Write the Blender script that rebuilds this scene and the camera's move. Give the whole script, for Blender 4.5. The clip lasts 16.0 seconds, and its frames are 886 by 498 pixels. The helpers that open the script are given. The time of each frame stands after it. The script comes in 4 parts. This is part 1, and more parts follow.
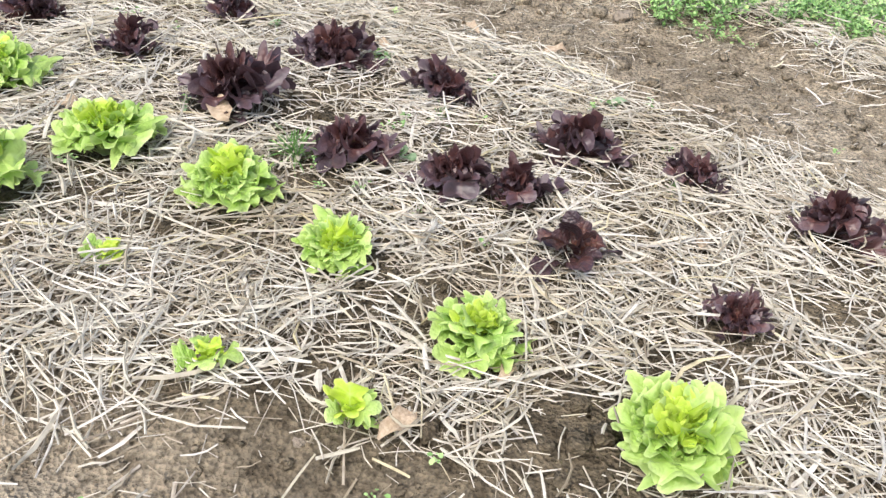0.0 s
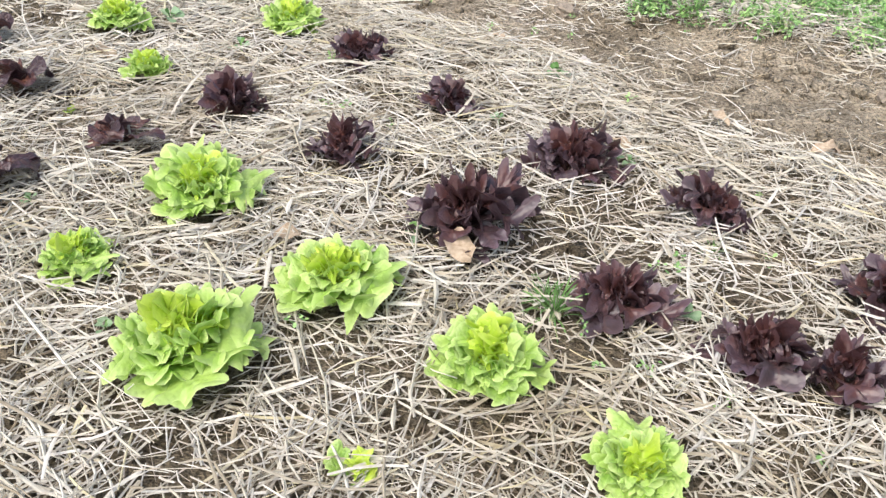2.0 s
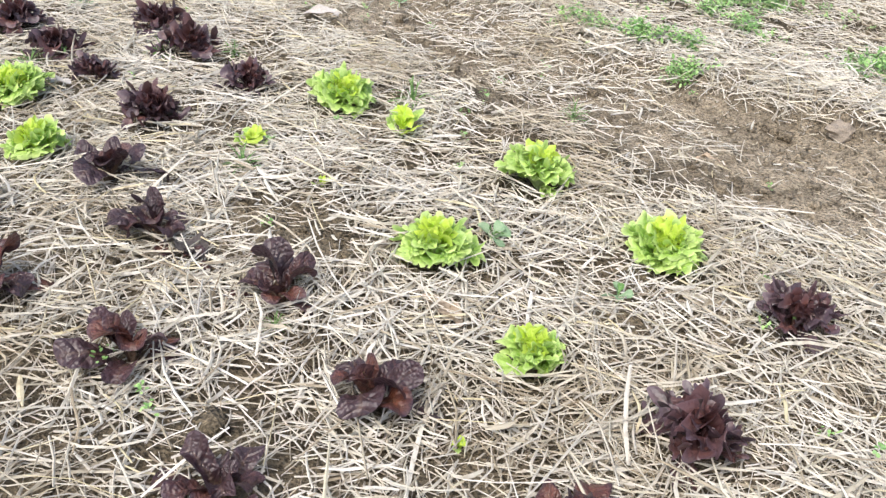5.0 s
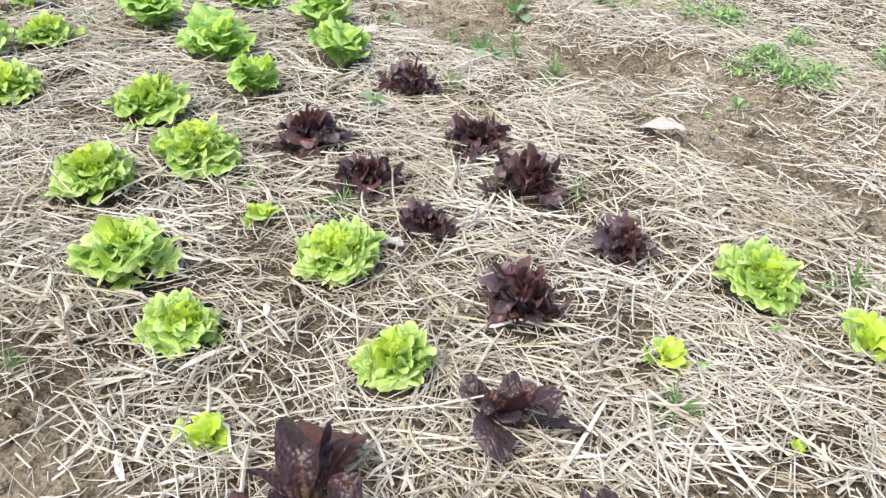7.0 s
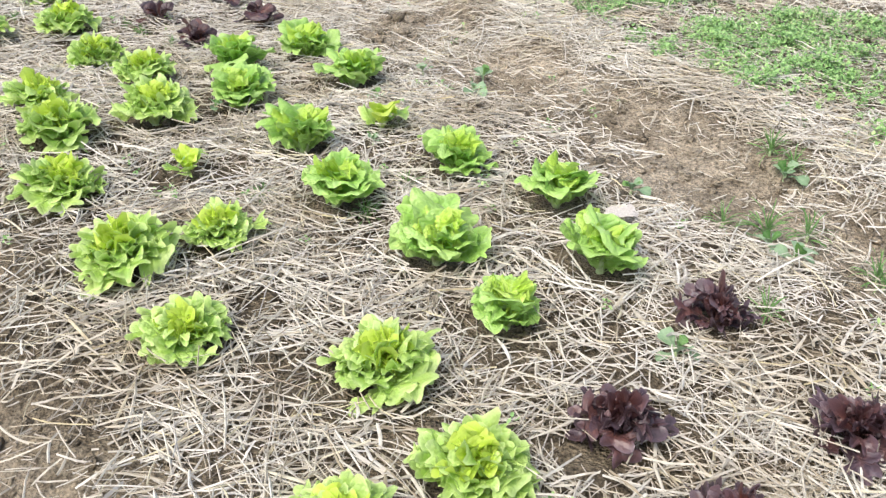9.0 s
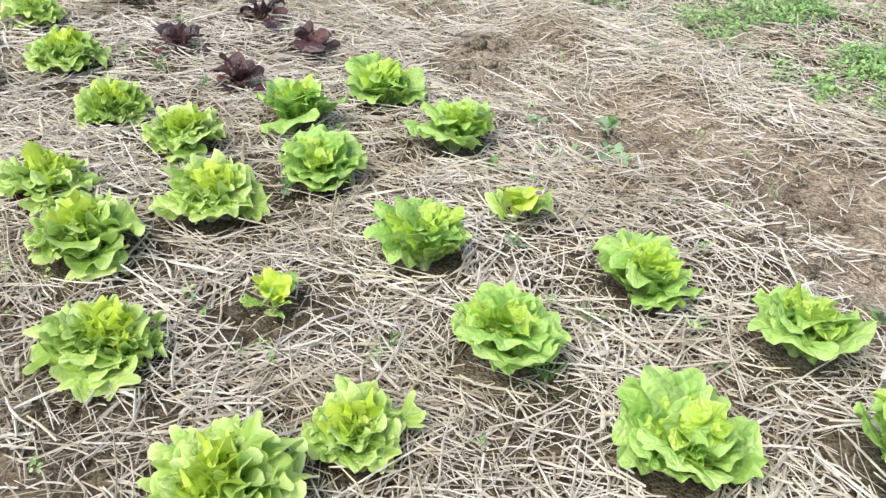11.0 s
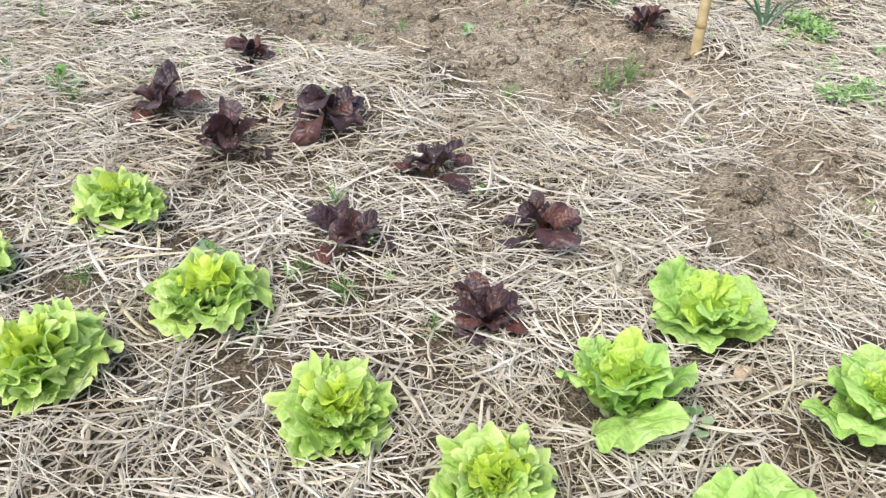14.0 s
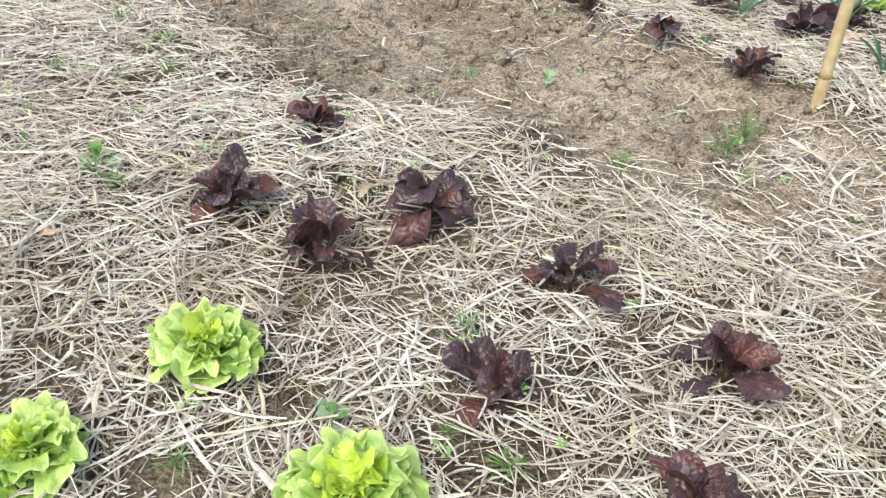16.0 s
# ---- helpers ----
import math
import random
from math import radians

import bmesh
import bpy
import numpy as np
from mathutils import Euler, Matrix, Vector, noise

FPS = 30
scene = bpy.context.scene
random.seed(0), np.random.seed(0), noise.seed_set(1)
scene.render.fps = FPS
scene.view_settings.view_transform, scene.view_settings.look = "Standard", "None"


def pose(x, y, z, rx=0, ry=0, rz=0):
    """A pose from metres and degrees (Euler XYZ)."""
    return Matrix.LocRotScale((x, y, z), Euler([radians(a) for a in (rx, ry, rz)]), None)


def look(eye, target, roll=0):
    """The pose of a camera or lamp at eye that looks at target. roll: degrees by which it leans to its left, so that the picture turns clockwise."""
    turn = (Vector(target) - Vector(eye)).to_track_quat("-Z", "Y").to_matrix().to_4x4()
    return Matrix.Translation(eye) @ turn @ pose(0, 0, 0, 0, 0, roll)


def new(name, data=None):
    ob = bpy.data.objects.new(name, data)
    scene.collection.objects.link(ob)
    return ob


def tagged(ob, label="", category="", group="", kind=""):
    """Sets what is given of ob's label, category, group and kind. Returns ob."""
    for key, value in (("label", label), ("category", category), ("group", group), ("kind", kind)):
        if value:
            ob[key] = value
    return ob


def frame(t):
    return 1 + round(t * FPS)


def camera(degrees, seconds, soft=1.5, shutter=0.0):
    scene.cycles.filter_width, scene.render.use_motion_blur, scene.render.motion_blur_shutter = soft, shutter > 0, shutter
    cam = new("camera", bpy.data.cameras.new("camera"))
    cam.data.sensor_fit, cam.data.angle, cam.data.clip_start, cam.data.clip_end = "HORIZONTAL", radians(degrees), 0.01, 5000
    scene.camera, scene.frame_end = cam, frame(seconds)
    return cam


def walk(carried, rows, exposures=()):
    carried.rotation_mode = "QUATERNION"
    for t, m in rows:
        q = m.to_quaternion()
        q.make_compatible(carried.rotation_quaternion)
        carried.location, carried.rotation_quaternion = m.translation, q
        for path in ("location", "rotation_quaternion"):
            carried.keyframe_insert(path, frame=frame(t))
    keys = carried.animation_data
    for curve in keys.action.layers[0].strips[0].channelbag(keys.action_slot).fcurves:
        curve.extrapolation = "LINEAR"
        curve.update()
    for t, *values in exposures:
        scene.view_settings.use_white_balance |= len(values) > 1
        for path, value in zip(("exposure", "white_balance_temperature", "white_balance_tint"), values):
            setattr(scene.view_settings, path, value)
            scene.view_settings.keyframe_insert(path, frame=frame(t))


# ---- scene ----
cam = camera(53.23, 16.0, soft=1.4)
PATH = [
    (0, (-0.015, 0.085, 0.980), (-0.003, 1.749, -0.130), 6.21),
    (0.5, (-0.101, 0.115, 0.985), (-0.085, 1.792, -0.106), 6.05),
    (1, (-0.160, 0.182, 0.976), (-0.226, 1.843, -0.136), 5.34),
    (1.5, (-0.251, 0.349, 0.984), (-0.402, 1.975, -0.172), 4.85),
    (2, (-0.336, 0.473, 1.021), (-0.579, 2.112, -0.098), 3.04),
    (2.5, (-0.514, 0.578, 1.031), (-0.636, 2.240, -0.075), 3.06),
    (3, (-0.707, 0.686, 1.052), (-0.800, 2.358, -0.042), 4.39),
    (3.5, (-0.864, 0.836, 1.024), (-1.090, 2.512, -0.044), 3.15),
    (3.7, (-0.944, 0.919, 1.040), (-1.179, 2.581, -0.048), 2.46),
    (5.8, (-1.670, 1.364, 1.085), (-1.861, 3.043, 0.016), 6.79),
    (6, (-1.745, 1.439, 1.083), (-1.954, 3.111, 0.005), 6.40),
    (6.5, (-1.948, 1.580, 1.101), (-2.295, 3.206, -0.011), 5.04),
    (7, (-2.166, 1.750, 1.095), (-2.621, 3.368, 0.010), 4.18),
    (7.5, (-2.375, 1.896, 1.138), (-2.866, 3.539, 0.109), 3.22),
    (8, (-2.596, 2.084, 1.135), (-3.191, 3.686, 0.097), 0.57),
    (8.5, (-2.755, 2.235, 1.171), (-3.395, 3.843, 0.168), 1.62),
    (9, (-2.922, 2.356, 1.147), (-3.513, 3.968, 0.122), 2.60),
    (9.2, (-3.024, 2.422, 1.156), (-3.582, 4.052, 0.140), 3.01),
    (11.3, (-3.722, 2.976, 1.100), (-4.190, 4.578, -0.002), 3.95),
    (11.5, (-3.823, 3.029, 1.106), (-4.248, 4.635, -0.007), 2.96),
    (12, (-4.001, 3.135, 1.113), (-4.416, 4.731, -0.018), 2.67),
    (12.5, (-4.186, 3.280, 1.120), (-4.648, 4.852, -0.027), 0.89),
    (13, (-4.334, 3.413, 1.162), (-4.801, 5.012, 0.055), 1.39),
    (13.5, (-4.488, 3.536, 1.154), (-4.882, 5.149, 0.040), 1.56),
    (14, (-4.671, 3.668, 1.157), (-4.982, 5.283, 0.020), 2.77),
    (14.5, (-4.785, 3.752, 1.158), (-5.075, 5.345, -0.016), 3.09),
    (15, (-4.909, 3.876, 1.154), (-5.165, 5.461, -0.038), 2.76),
    (15.5, (-5.037, 3.986, 1.181), (-5.307, 5.610, 0.045), 2.14),
    (16, (-5.105, 4.044, 1.170), (-5.327, 5.653, 0.003), 3.39),
]
walk(cam, [(t, look(eye, target, roll)) for t, eye, target, roll in PATH], exposures=((0.0, 0.61), (3.0, 0.60), (6.0, 0.65), (9.0, 0.64), (12.0, 0.55), (13.5, 0.55), (15.5, 0.64), (16.0, 0.64)))

# ---- world and light: a bright overcast day ----
world = bpy.data.worlds.new("sky")
scene.world = world
world.use_nodes = True
wn = world.node_tree.nodes
sky = wn.new("ShaderNodeTexSky")
sky.sky_type = "NISHITA"
sky.sun_disc = False
sky.sun_elevation = radians(58)
sky.sun_rotation = radians(200)
sky.air_density, sky.dust_density, sky.ozone_density = 1.0, 4.0, 1.0
world.node_tree.links.new(sky.outputs[0], wn["Background"].inputs[0])
wn["Background"].inputs[1].default_value = 0.15

sun_data = bpy.data.lights.new("sun", "SUN")
sun_data.energy = 1.5
sun_data.angle = radians(45)
sun_data.color = (1.0, 0.985, 0.96)
sun = new("sun", sun_data)
sun.matrix_world = look((-2.0 - 4, 3.0 - 5, 11.0), (-2.0, 3.0, 0.0))

# ---- the plan: u runs along the bed, v across it ----
UX, UY = -0.789, 0.614
VX, VY = 0.614, 0.789


def smooth(a, b, x):
    k = np.clip((x - a) / (b - a), 0.0, 1.0)
    return k * k * (3 - 2 * k)


def value_noise(x, y, seed=0):
    """Smooth noise in 0..1 on arrays."""
    xi, yi = np.floor(x), np.floor(y)
    fx, fy = x - xi, y - yi
    fx, fy = fx * fx * (3 - 2 * fx), fy * fy * (3 - 2 * fy)

    def corner(dx, dy):
        n = (xi + dx) * 127.1 + (yi + dy) * 311.7 + seed * 74.7
        s = np.sin(n) * 43758.5453
        return s - np.floor(s)

    low = corner(0, 0) * (1 - fx) + corner(1, 0) * fx
    high = corner(0, 1) * (1 - fx) + corner(1, 1) * fx
    return low * (1 - fy) + high * fy


def fractal(x, y, seed=0, octaves=3):
    total, gain, norm = 0.0, 1.0, 0.0
    for k in range(octaves):
        total = total + gain * value_noise(x * 2 ** k, y * 2 ** k, seed + 11 * k)
        norm += gain
        gain *= 0.5
    return total / norm


NEAR_U = [-1.0, 0.5, 1.25, 2.0, 2.6, 3.1, 4.0, 4.8, 5.2, 6.2, 6.7, 7.3, 7.8, 8.2, 9.0, 12.0]
NEAR_V = [2.0, 2.0, 2.06, 2.05, 1.94, 1.87, 1.86, 1.76, 1.62, 1.58, 1.55, 1.6, 1.68, 1.42, 1.42, 1.4]
FAR_U = [-1.0, 0.5, 1.5, 2.3, 2.7, 3.1, 3.5, 4.4, 4.8, 5.3, 6.0, 6.8, 7.3, 8.25, 9.2, 12.0]
FAR_V = [2.55, 2.55, 2.57, 2.42, 2.48, 2.38, 2.25, 2.3, 2.1, 2.0, 1.95, 1.95, 2.2, 2.3, 2.2, 2.2]
SIDE_U = [-1.0, 0.3, 0.7, 1.1, 1.6, 3.2, 3.7, 4.1, 5.0, 5.5, 6.4, 7.0, 12.0]
SIDE_V = [0.75, 0.72, 0.6, 0.34, 0.08, 0.04, 0.12, 0.04, 0.05, 0.02, 0.0, -0.05, -0.1]
# bare spots in the mulch: u, v, radius
BARE = [(6.83, 1.79, 0.16), (6.72, 1.61, 0.15), (4.11, 0.56, 0.07), (3.97, 0.60, 0.06), (7.01, 0.49, 0.08), (7.39, 0.59, 0.06),
        (7.13, 0.77, 0.06), (5.80, 0.55, 0.06), (5.75, 0.66, 0.05), (3.26, 0.94, 0.04), (3.13, 0.95, 0.07), (3.02, 0.96, 0.06),
        (0.46, 0.90, 0.07), (4.53, 0.85, 0.08), (1.14, 1.09, 0.04), (5.21, 0.53, 0.06), (7.38, 0.38, 0.06), (6.46, 1.08, 0.06),
        (0.42, 0.85, 0.09), (0.28, 1.43, 0.07), (5.83, 0.51, 0.08), (6.13, 0.09, 0.1), (7.01, 0.48, 0.06), (2.65, 1.38, 0.05)]


def plan(x, y):
    return x * UX + y * UY, x * VX + y * VY


def mulch(u, v):
    """How thick the straw lies, 0..1."""
    n = fractal(u * 3.1, v * 3.1, 5) - 0.5
    near, far, side = np.interp(u, NEAR_U, NEAR_V), np.interp(u, FAR_U, FAR_V), np.interp(u, SIDE_U, SIDE_V)
    bed = (1 - smooth(near - 0.16, near + 0.08, v + 0.3 * n)) * smooth(side - 0.08, side + 0.12, v + 0.3 * n)
    bank = smooth(far - 0.08, far + 0.16, v + 0.35 * n) * (1 - 0.55 * smooth(far + 0.25, far + 0.6, v))
    for bu, bv, br in BARE:
        bed = bed * (1 - 0.85 * (1 - smooth(0.45 * br, 1.1 * br, np.hypot(u - bu, v - bv) + 0.1 * br * n)))
    bed = bed * (0.50 + 0.50 * smooth(0.36, 0.56, fractal(u * 6.5, v * 6.5, 41, 2)))
    litter = (0.55 + 0.45 * smooth(2.0, 3.2, u)) * 0.40 * smooth(0.46, 0.64, fractal(u * 3.4, v * 4.6, 17)) * (1 - smooth(7.1, 7.35, u))
    litter = np.maximum(litter, 0.68 * smooth(6.1, 6.6, u) * (1 - smooth(7.12, 7.38, u + 0.5 * n)) * smooth(0.30, 0.45, fractal(u * 4, v * 4, 19)))
    for bu, bv, br in BARE[:2]:
        litter = litter * (1 - 0.95 * (1 - smooth(0.6 * br, 1.2 * br, np.hypot(u - bu, v - bv))))
    return np.maximum(np.maximum(bed, bank), 0.09 + litter * (0.45 + 0.55 * smooth(side - 0.08, side + 0.12, v)))


def height(u, v):
    near, far, side = np.interp(u, NEAR_U, NEAR_V), np.interp(u, FAR_U, FAR_V), np.interp(u, SIDE_U, SIDE_V)
    mid = 0.5 * (near + far)
    h = 0.105 + 0.0 * u
    h = h - 0.035 * smooth(near - 0.18, near + 0.12, v)
    h = h + 0.07 * smooth(far - 0.12, far + 0.14, v)
    h = h - 0.06 * (1 - smooth(side - 0.12, side + 0.14, v))
    loose = 1 - mulch(u, v)
    h = h + 0.030 * (fractal(u * 2.2, v * 2.2, 3) - 0.5)
    h = h + (0.012 + 0.040 * loose) * (fractal(u * 10, v * 10, 9, 4) - 0.5)
    for bu, bv, br in BARE[:2]:
        h = h + 0.045 * (1 - smooth(0.2 * br, 1.3 * br, np.hypot(u - bu, v - bv)))
    return h


def ground_z(x, y):
    u, v = plan(x, y)
    return float(height(np.array([u]), np.array([v]))[0])


# ---- materials ----
def material(name, rough=0.8, spec=0.3):
    m = bpy.data.materials.new(name)
    m.use_nodes = True
    b = m.node_tree.nodes["Principled BSDF"]
    b.inputs["Roughness"].default_value = rough
    b.inputs["Specular IOR Level"].default_value = spec
    return m, m.node_tree.nodes, m.node_tree.links, b


def ramp_of(nodes, links, source, stops):
    r = nodes.new("ShaderNodeValToRGB")
    links.new(source, r.inputs[0])
    e = r.color_ramp.elements
    while len(e) < len(stops):
        e.new(0.5)
    for k, (at, colour) in enumerate(stops):
        e[k].position, e[k].color = at, (*colour, 1)
    return r


def noise_of(nodes, links, scale, detail=4.0, coords="Object"):
    c = nodes.new("ShaderNodeTexCoord")
    n = nodes.new("ShaderNodeTexNoise")
    n.inputs["Scale"].default_value, n.inputs["Detail"].default_value = scale, detail
    links.new(c.outputs[coords], n.inputs["Vector"])
    return n


def mixed(nodes, links, kind, factor, a, b):
    m = nodes.new("ShaderNodeMix")
    m.data_type, m.blend_type = "RGBA", kind
    for socket, value in ((m.inputs[0], factor), (m.inputs[6], a), (m.inputs[7], b)):
        if isinstance(value, (int, float)):
            socket.default_value = value
        elif isinstance(value, tuple):
            socket.default_value = (*value, 1)
        else:
            links.new(value, socket)
    return m.outputs[2]


def bumped(nodes, links, b, source, strength, distance):
    n = nodes.new("ShaderNodeBump")
    n.inputs["Strength"].default_value, n.inputs["Distance"].default_value = strength, distance
    links.new(source, n.inputs["Height"])
    links.new(n.outputs[0], b.inputs["Normal"])


def soil_material():
    m, nodes, links, b = material("soil", 0.95, 0.15)
    big, fine = noise_of(nodes, links, 2.5, 5), noise_of(nodes, links, 110, 8)
    base = ramp_of(nodes, links, big.outputs[0], [(0.3, (0.113, 0.092, 0.062)), (0.55, (0.183, 0.151, 0.104)), (0.75, (0.262, 0.220, 0.154))])
    grain = ramp_of(nodes, links, fine.outputs[0], [(0.32, (0.45, 0.44, 0.43)), (0.5, (1.0, 1.0, 1.0)), (0.68, (1.35, 1.33, 1.3))])
    dry = nodes.new("ShaderNodeAttribute")
    dry.attribute_name = "trodden"
    dust = ramp_of(nodes, links, big.outputs[0], [(0.3, (0.285, 0.236, 0.168)), (0.5, (0.395, 0.336, 0.248)), (0.7, (0.50, 0.436, 0.335))])
    earth = mixed(nodes, links, "MIX", dry.outputs["Fac"], base.outputs[0], dust.outputs[0])
    lumps = ramp_of(nodes, links, noise_of(nodes, links, 22, 5).outputs[0], [(0.34, (0.62, 0.60, 0.58)), (0.5, (1.0, 1.0, 1.0)), (0.66, (1.16, 1.15, 1.14))])
    earth = mixed(nodes, links, "MULTIPLY", 1.0, earth, lumps.outputs[0])
    links.new(mixed(nodes, links, "MULTIPLY", 1.0, earth, grain.outputs[0]), b.inputs["Base Color"])
    grit = nodes.new("ShaderNodeTexVoronoi")
    grit.inputs["Scale"].default_value = 150.0
    where = nodes.new("ShaderNodeTexCoord")
    links.new(where.outputs["Object"], grit.inputs["Vector"])
    relief = mixed(nodes, links, "MIX", 0.45, fine.outputs[0], grit.outputs["Distance"])
    bumped(nodes, links, b, relief, 1.0, 0.016)
    return m


def straw_material(name, stops):
    m, nodes, links, b = material(name, 0.72, 0.2)
    g = nodes.new("ShaderNodeNewGeometry")
    base = ramp_of(nodes, links, g.outputs["Random Per Island"], stops)
    spots = noise_of(nodes, links, 45, 4)
    wear = ramp_of(nodes, links, spots.outputs[0], [(0.3, (0.68, 0.65, 0.62)), (0.5, (1, 1, 1)), (0.75, (1.05, 1.04, 1.02))])
    worn = mixed(nodes, links, "MULTIPLY", 1.0, base.outputs[0], wear.outputs[0])
    heaps = noise_of(nodes, links, 3.2, 3)
    tone = ramp_of(nodes, links, heaps.outputs[0], [(0.32, (0.80, 0.755, 0.69)), (0.5, (0.98, 0.97, 0.955)), (0.68, (1.06, 1.05, 1.06))])
    links.new(mixed(nodes, links, "MULTIPLY", 1.0, worn, tone.outputs[0]), b.inputs["Base Color"])
    return m


def math_node(nodes, links, op, a, b=0.0, c=0.0):
    m = nodes.new("ShaderNodeMath")
    m.operation = op
    for socket, value in zip(m.inputs, (a, b, c)):
        if isinstance(value, (int, float)):
            socket.default_value = value
        else:
            links.new(value, socket)
    return m.outputs[0]


def leaf_material(name, low, mid, high, rough, through_light, vein, spec=0.5, rim=None, ribs=6.0, pucker=0.8):
    """A leaf: colour varies from leaf to leaf and over the blade, with ribs, puckers and a paler or darker rim; some light passes through."""
    m, nodes, links, b = material(name, rough, spec)
    info = nodes.new("ShaderNodeObjectInfo")
    patch = noise_of(nodes, links, 9, 4)
    mix_value = math_node(nodes, links, "MULTIPLY_ADD", info.outputs["Random"], 0.55, math_node(nodes, links, "MULTIPLY", patch.outputs[0], 0.6))
    base = ramp_of(nodes, links, mix_value, [(0.15, low), (0.55, mid), (0.95, high)]).outputs[0]
    reads = {}
    for key in ("vein", "rim", "along", "across"):
        at = nodes.new("ShaderNodeAttribute")
        at.attribute_name = key
        reads[key] = at.outputs["Fac"]
    if rim:
        base = mixed(nodes, links, "MIX", reads["rim"], base, rim)
    slant = math_node(nodes, links, "MULTIPLY", math_node(nodes, links, "ABSOLUTE", reads["across"]), -1.15)
    saw = math_node(nodes, links, "FRACT", math_node(nodes, links, "MULTIPLY_ADD", reads["along"], ribs, slant))
    tent = math_node(nodes, links, "MULTIPLY", math_node(nodes, links, "ABSOLUTE", math_node(nodes, links, "SUBTRACT", saw, 0.5)), 2.0)
    line = math_node(nodes, links, "POWER", tent, 9.0)
    colour = mixed(nodes, links, "MIX", math_node(nodes, links, "MULTIPLY", line, 0.22), base, vein)
    colour = mixed(nodes, links, "MIX", reads["vein"], colour, vein)
    links.new(colour, b.inputs["Base Color"])
    blister = nodes.new("ShaderNodeTexVoronoi")
    blister.feature, blister.inputs["Scale"].default_value = "SMOOTH_F1", 19.0
    where = nodes.new("ShaderNodeTexCoord")
    links.new(where.outputs["Object"], blister.inputs["Vector"])
    relief = math_node(nodes, links, "ADD", math_node(nodes, links, "MULTIPLY", blister.outputs["Distance"], -1.0), math_node(nodes, links, "MULTIPLY", math_node(nodes, links, "POWER", tent, 3.0), -0.5))
    bumped(nodes, links, b, relief, pucker, 0.012)
    t = nodes.new("ShaderNodeBsdfTranslucent")
    links.new(colour, t.inputs[0])
    mix = nodes.new("ShaderNodeMixShader")
    mix.inputs[0].default_value = through_light
    links.new(b.outputs[0], mix.inputs[1])
    links.new(t.outputs[0], mix.inputs[2])
    links.new(mix.outputs[0], nodes["Material Output"].inputs[0])
    return m


def plain_material(name, dark, light, scale, rough=0.85, bump=0.4):
    m, nodes, links, b = material(name, rough, 0.25)
    n = noise_of(nodes, links, scale, 6)
    base = ramp_of(nodes, links, n.outputs[0], [(0.3, dark), (0.7, light)])
    links.new(base.outputs[0], b.inputs["Base Color"])
    bumped(nodes, links, b, n.outputs[0], bump, 0.004)
    return m


def weed_cover_material():
    m, nodes, links, b = material("low_weed", 0.5, 0.35)
    g = nodes.new("ShaderNodeNewGeometry")
    base = ramp_of(nodes, links, g.outputs["Random Per Island"], [(0.0, (0.16, 0.32, 0.10)), (0.5, (0.28, 0.48, 0.17)), (0.85, (0.40, 0.60, 0.27)), (1.0, (0.40, 0.54, 0.22))])
    patch = noise_of(nodes, links, 14, 3)
    tone = ramp_of(nodes, links, patch.outputs[0], [(0.35, (0.75, 0.8, 0.7)), (0.65, (1.15, 1.1, 1.0))])
    links.new(mixed(nodes, links, "MULTIPLY", 1.0, base.outputs[0], tone.outputs[0]), b.inputs["Base Color"])
    return m


SOIL = soil_material()
STRAW = straw_material("straw", [
    (0.0, (0.33, 0.28, 0.20)), (0.13, (0.48, 0.44, 0.348)), (0.34, (0.60, 0.568, 0.478)), (0.60, (0.65, 0.622, 0.540)),
    (0.90, (0.68, 0.656, 0.592)), (0.95, (0.62, 0.56, 0.36)), (1.0, (0.51, 0.50, 0.47))])
# weathered under-layer; its dark tones also paint shade into gaps between upper straws
OLD_STRAW = straw_material("old_straw", [
    (0.0, (0.18, 0.145, 0.105)), (0.25, (0.36, 0.31, 0.24)), (0.55, (0.54, 0.495, 0.415)), (0.85, (0.65, 0.61, 0.53)), (1.0, (0.48, 0.46, 0.42))])
# GREEN_OAK's pale rim paints the highlights on the lobe edges into the colour
GREEN_OAK = leaf_material("green_oak_leaf", (0.21, 0.42, 0.06), (0.40, 0.61, 0.11), (0.58, 0.76, 0.23), 0.36, 0.30, (0.60, 0.73, 0.32), spec=0.45, rim=(0.68, 0.83, 0.33), pucker=0.25)
GREEN_HEART = leaf_material("heart_leaf", (0.42, 0.62, 0.040), (0.54, 0.72, 0.060), (0.64, 0.79, 0.13), 0.40, 0.32, (0.62, 0.75, 0.25), spec=0.4, rim=(0.68, 0.81, 0.17), pucker=0.15)
ROMAINE = leaf_material("romaine_leaf", (0.22, 0.47, 0.07), (0.37, 0.62, 0.13), (0.54, 0.75, 0.24), 0.34, 0.30, (0.64, 0.78, 0.42), rim=(0.52, 0.75, 0.22), ribs=7.0, pucker=0.38)
ROMAINE_HEART = leaf_material("romaine_heart", (0.38, 0.61, 0.05), (0.49, 0.71, 0.075), (0.60, 0.78, 0.15), 0.36, 0.30, (0.62, 0.77, 0.32), rim=(0.60, 0.80, 0.18), ribs=7.0, pucker=0.45)
RED_OAK = leaf_material("red_oak_leaf", (0.046, 0.034, 0.030), (0.070, 0.042, 0.052), (0.150, 0.062, 0.050), 0.34, 0.14, (0.155, 0.080, 0.068), 0.6, rim=(0.130, 0.086, 0.104), pucker=0.14)
RED_HEART = leaf_material("red_heart_leaf", (0.048, 0.025, 0.023), (0.082, 0.031, 0.029), (0.140, 0.050, 0.037), 0.38, 0.14, (0.150, 0.066, 0.050), 0.55, rim=(0.125, 0.066, 0.072), pucker=0.12)
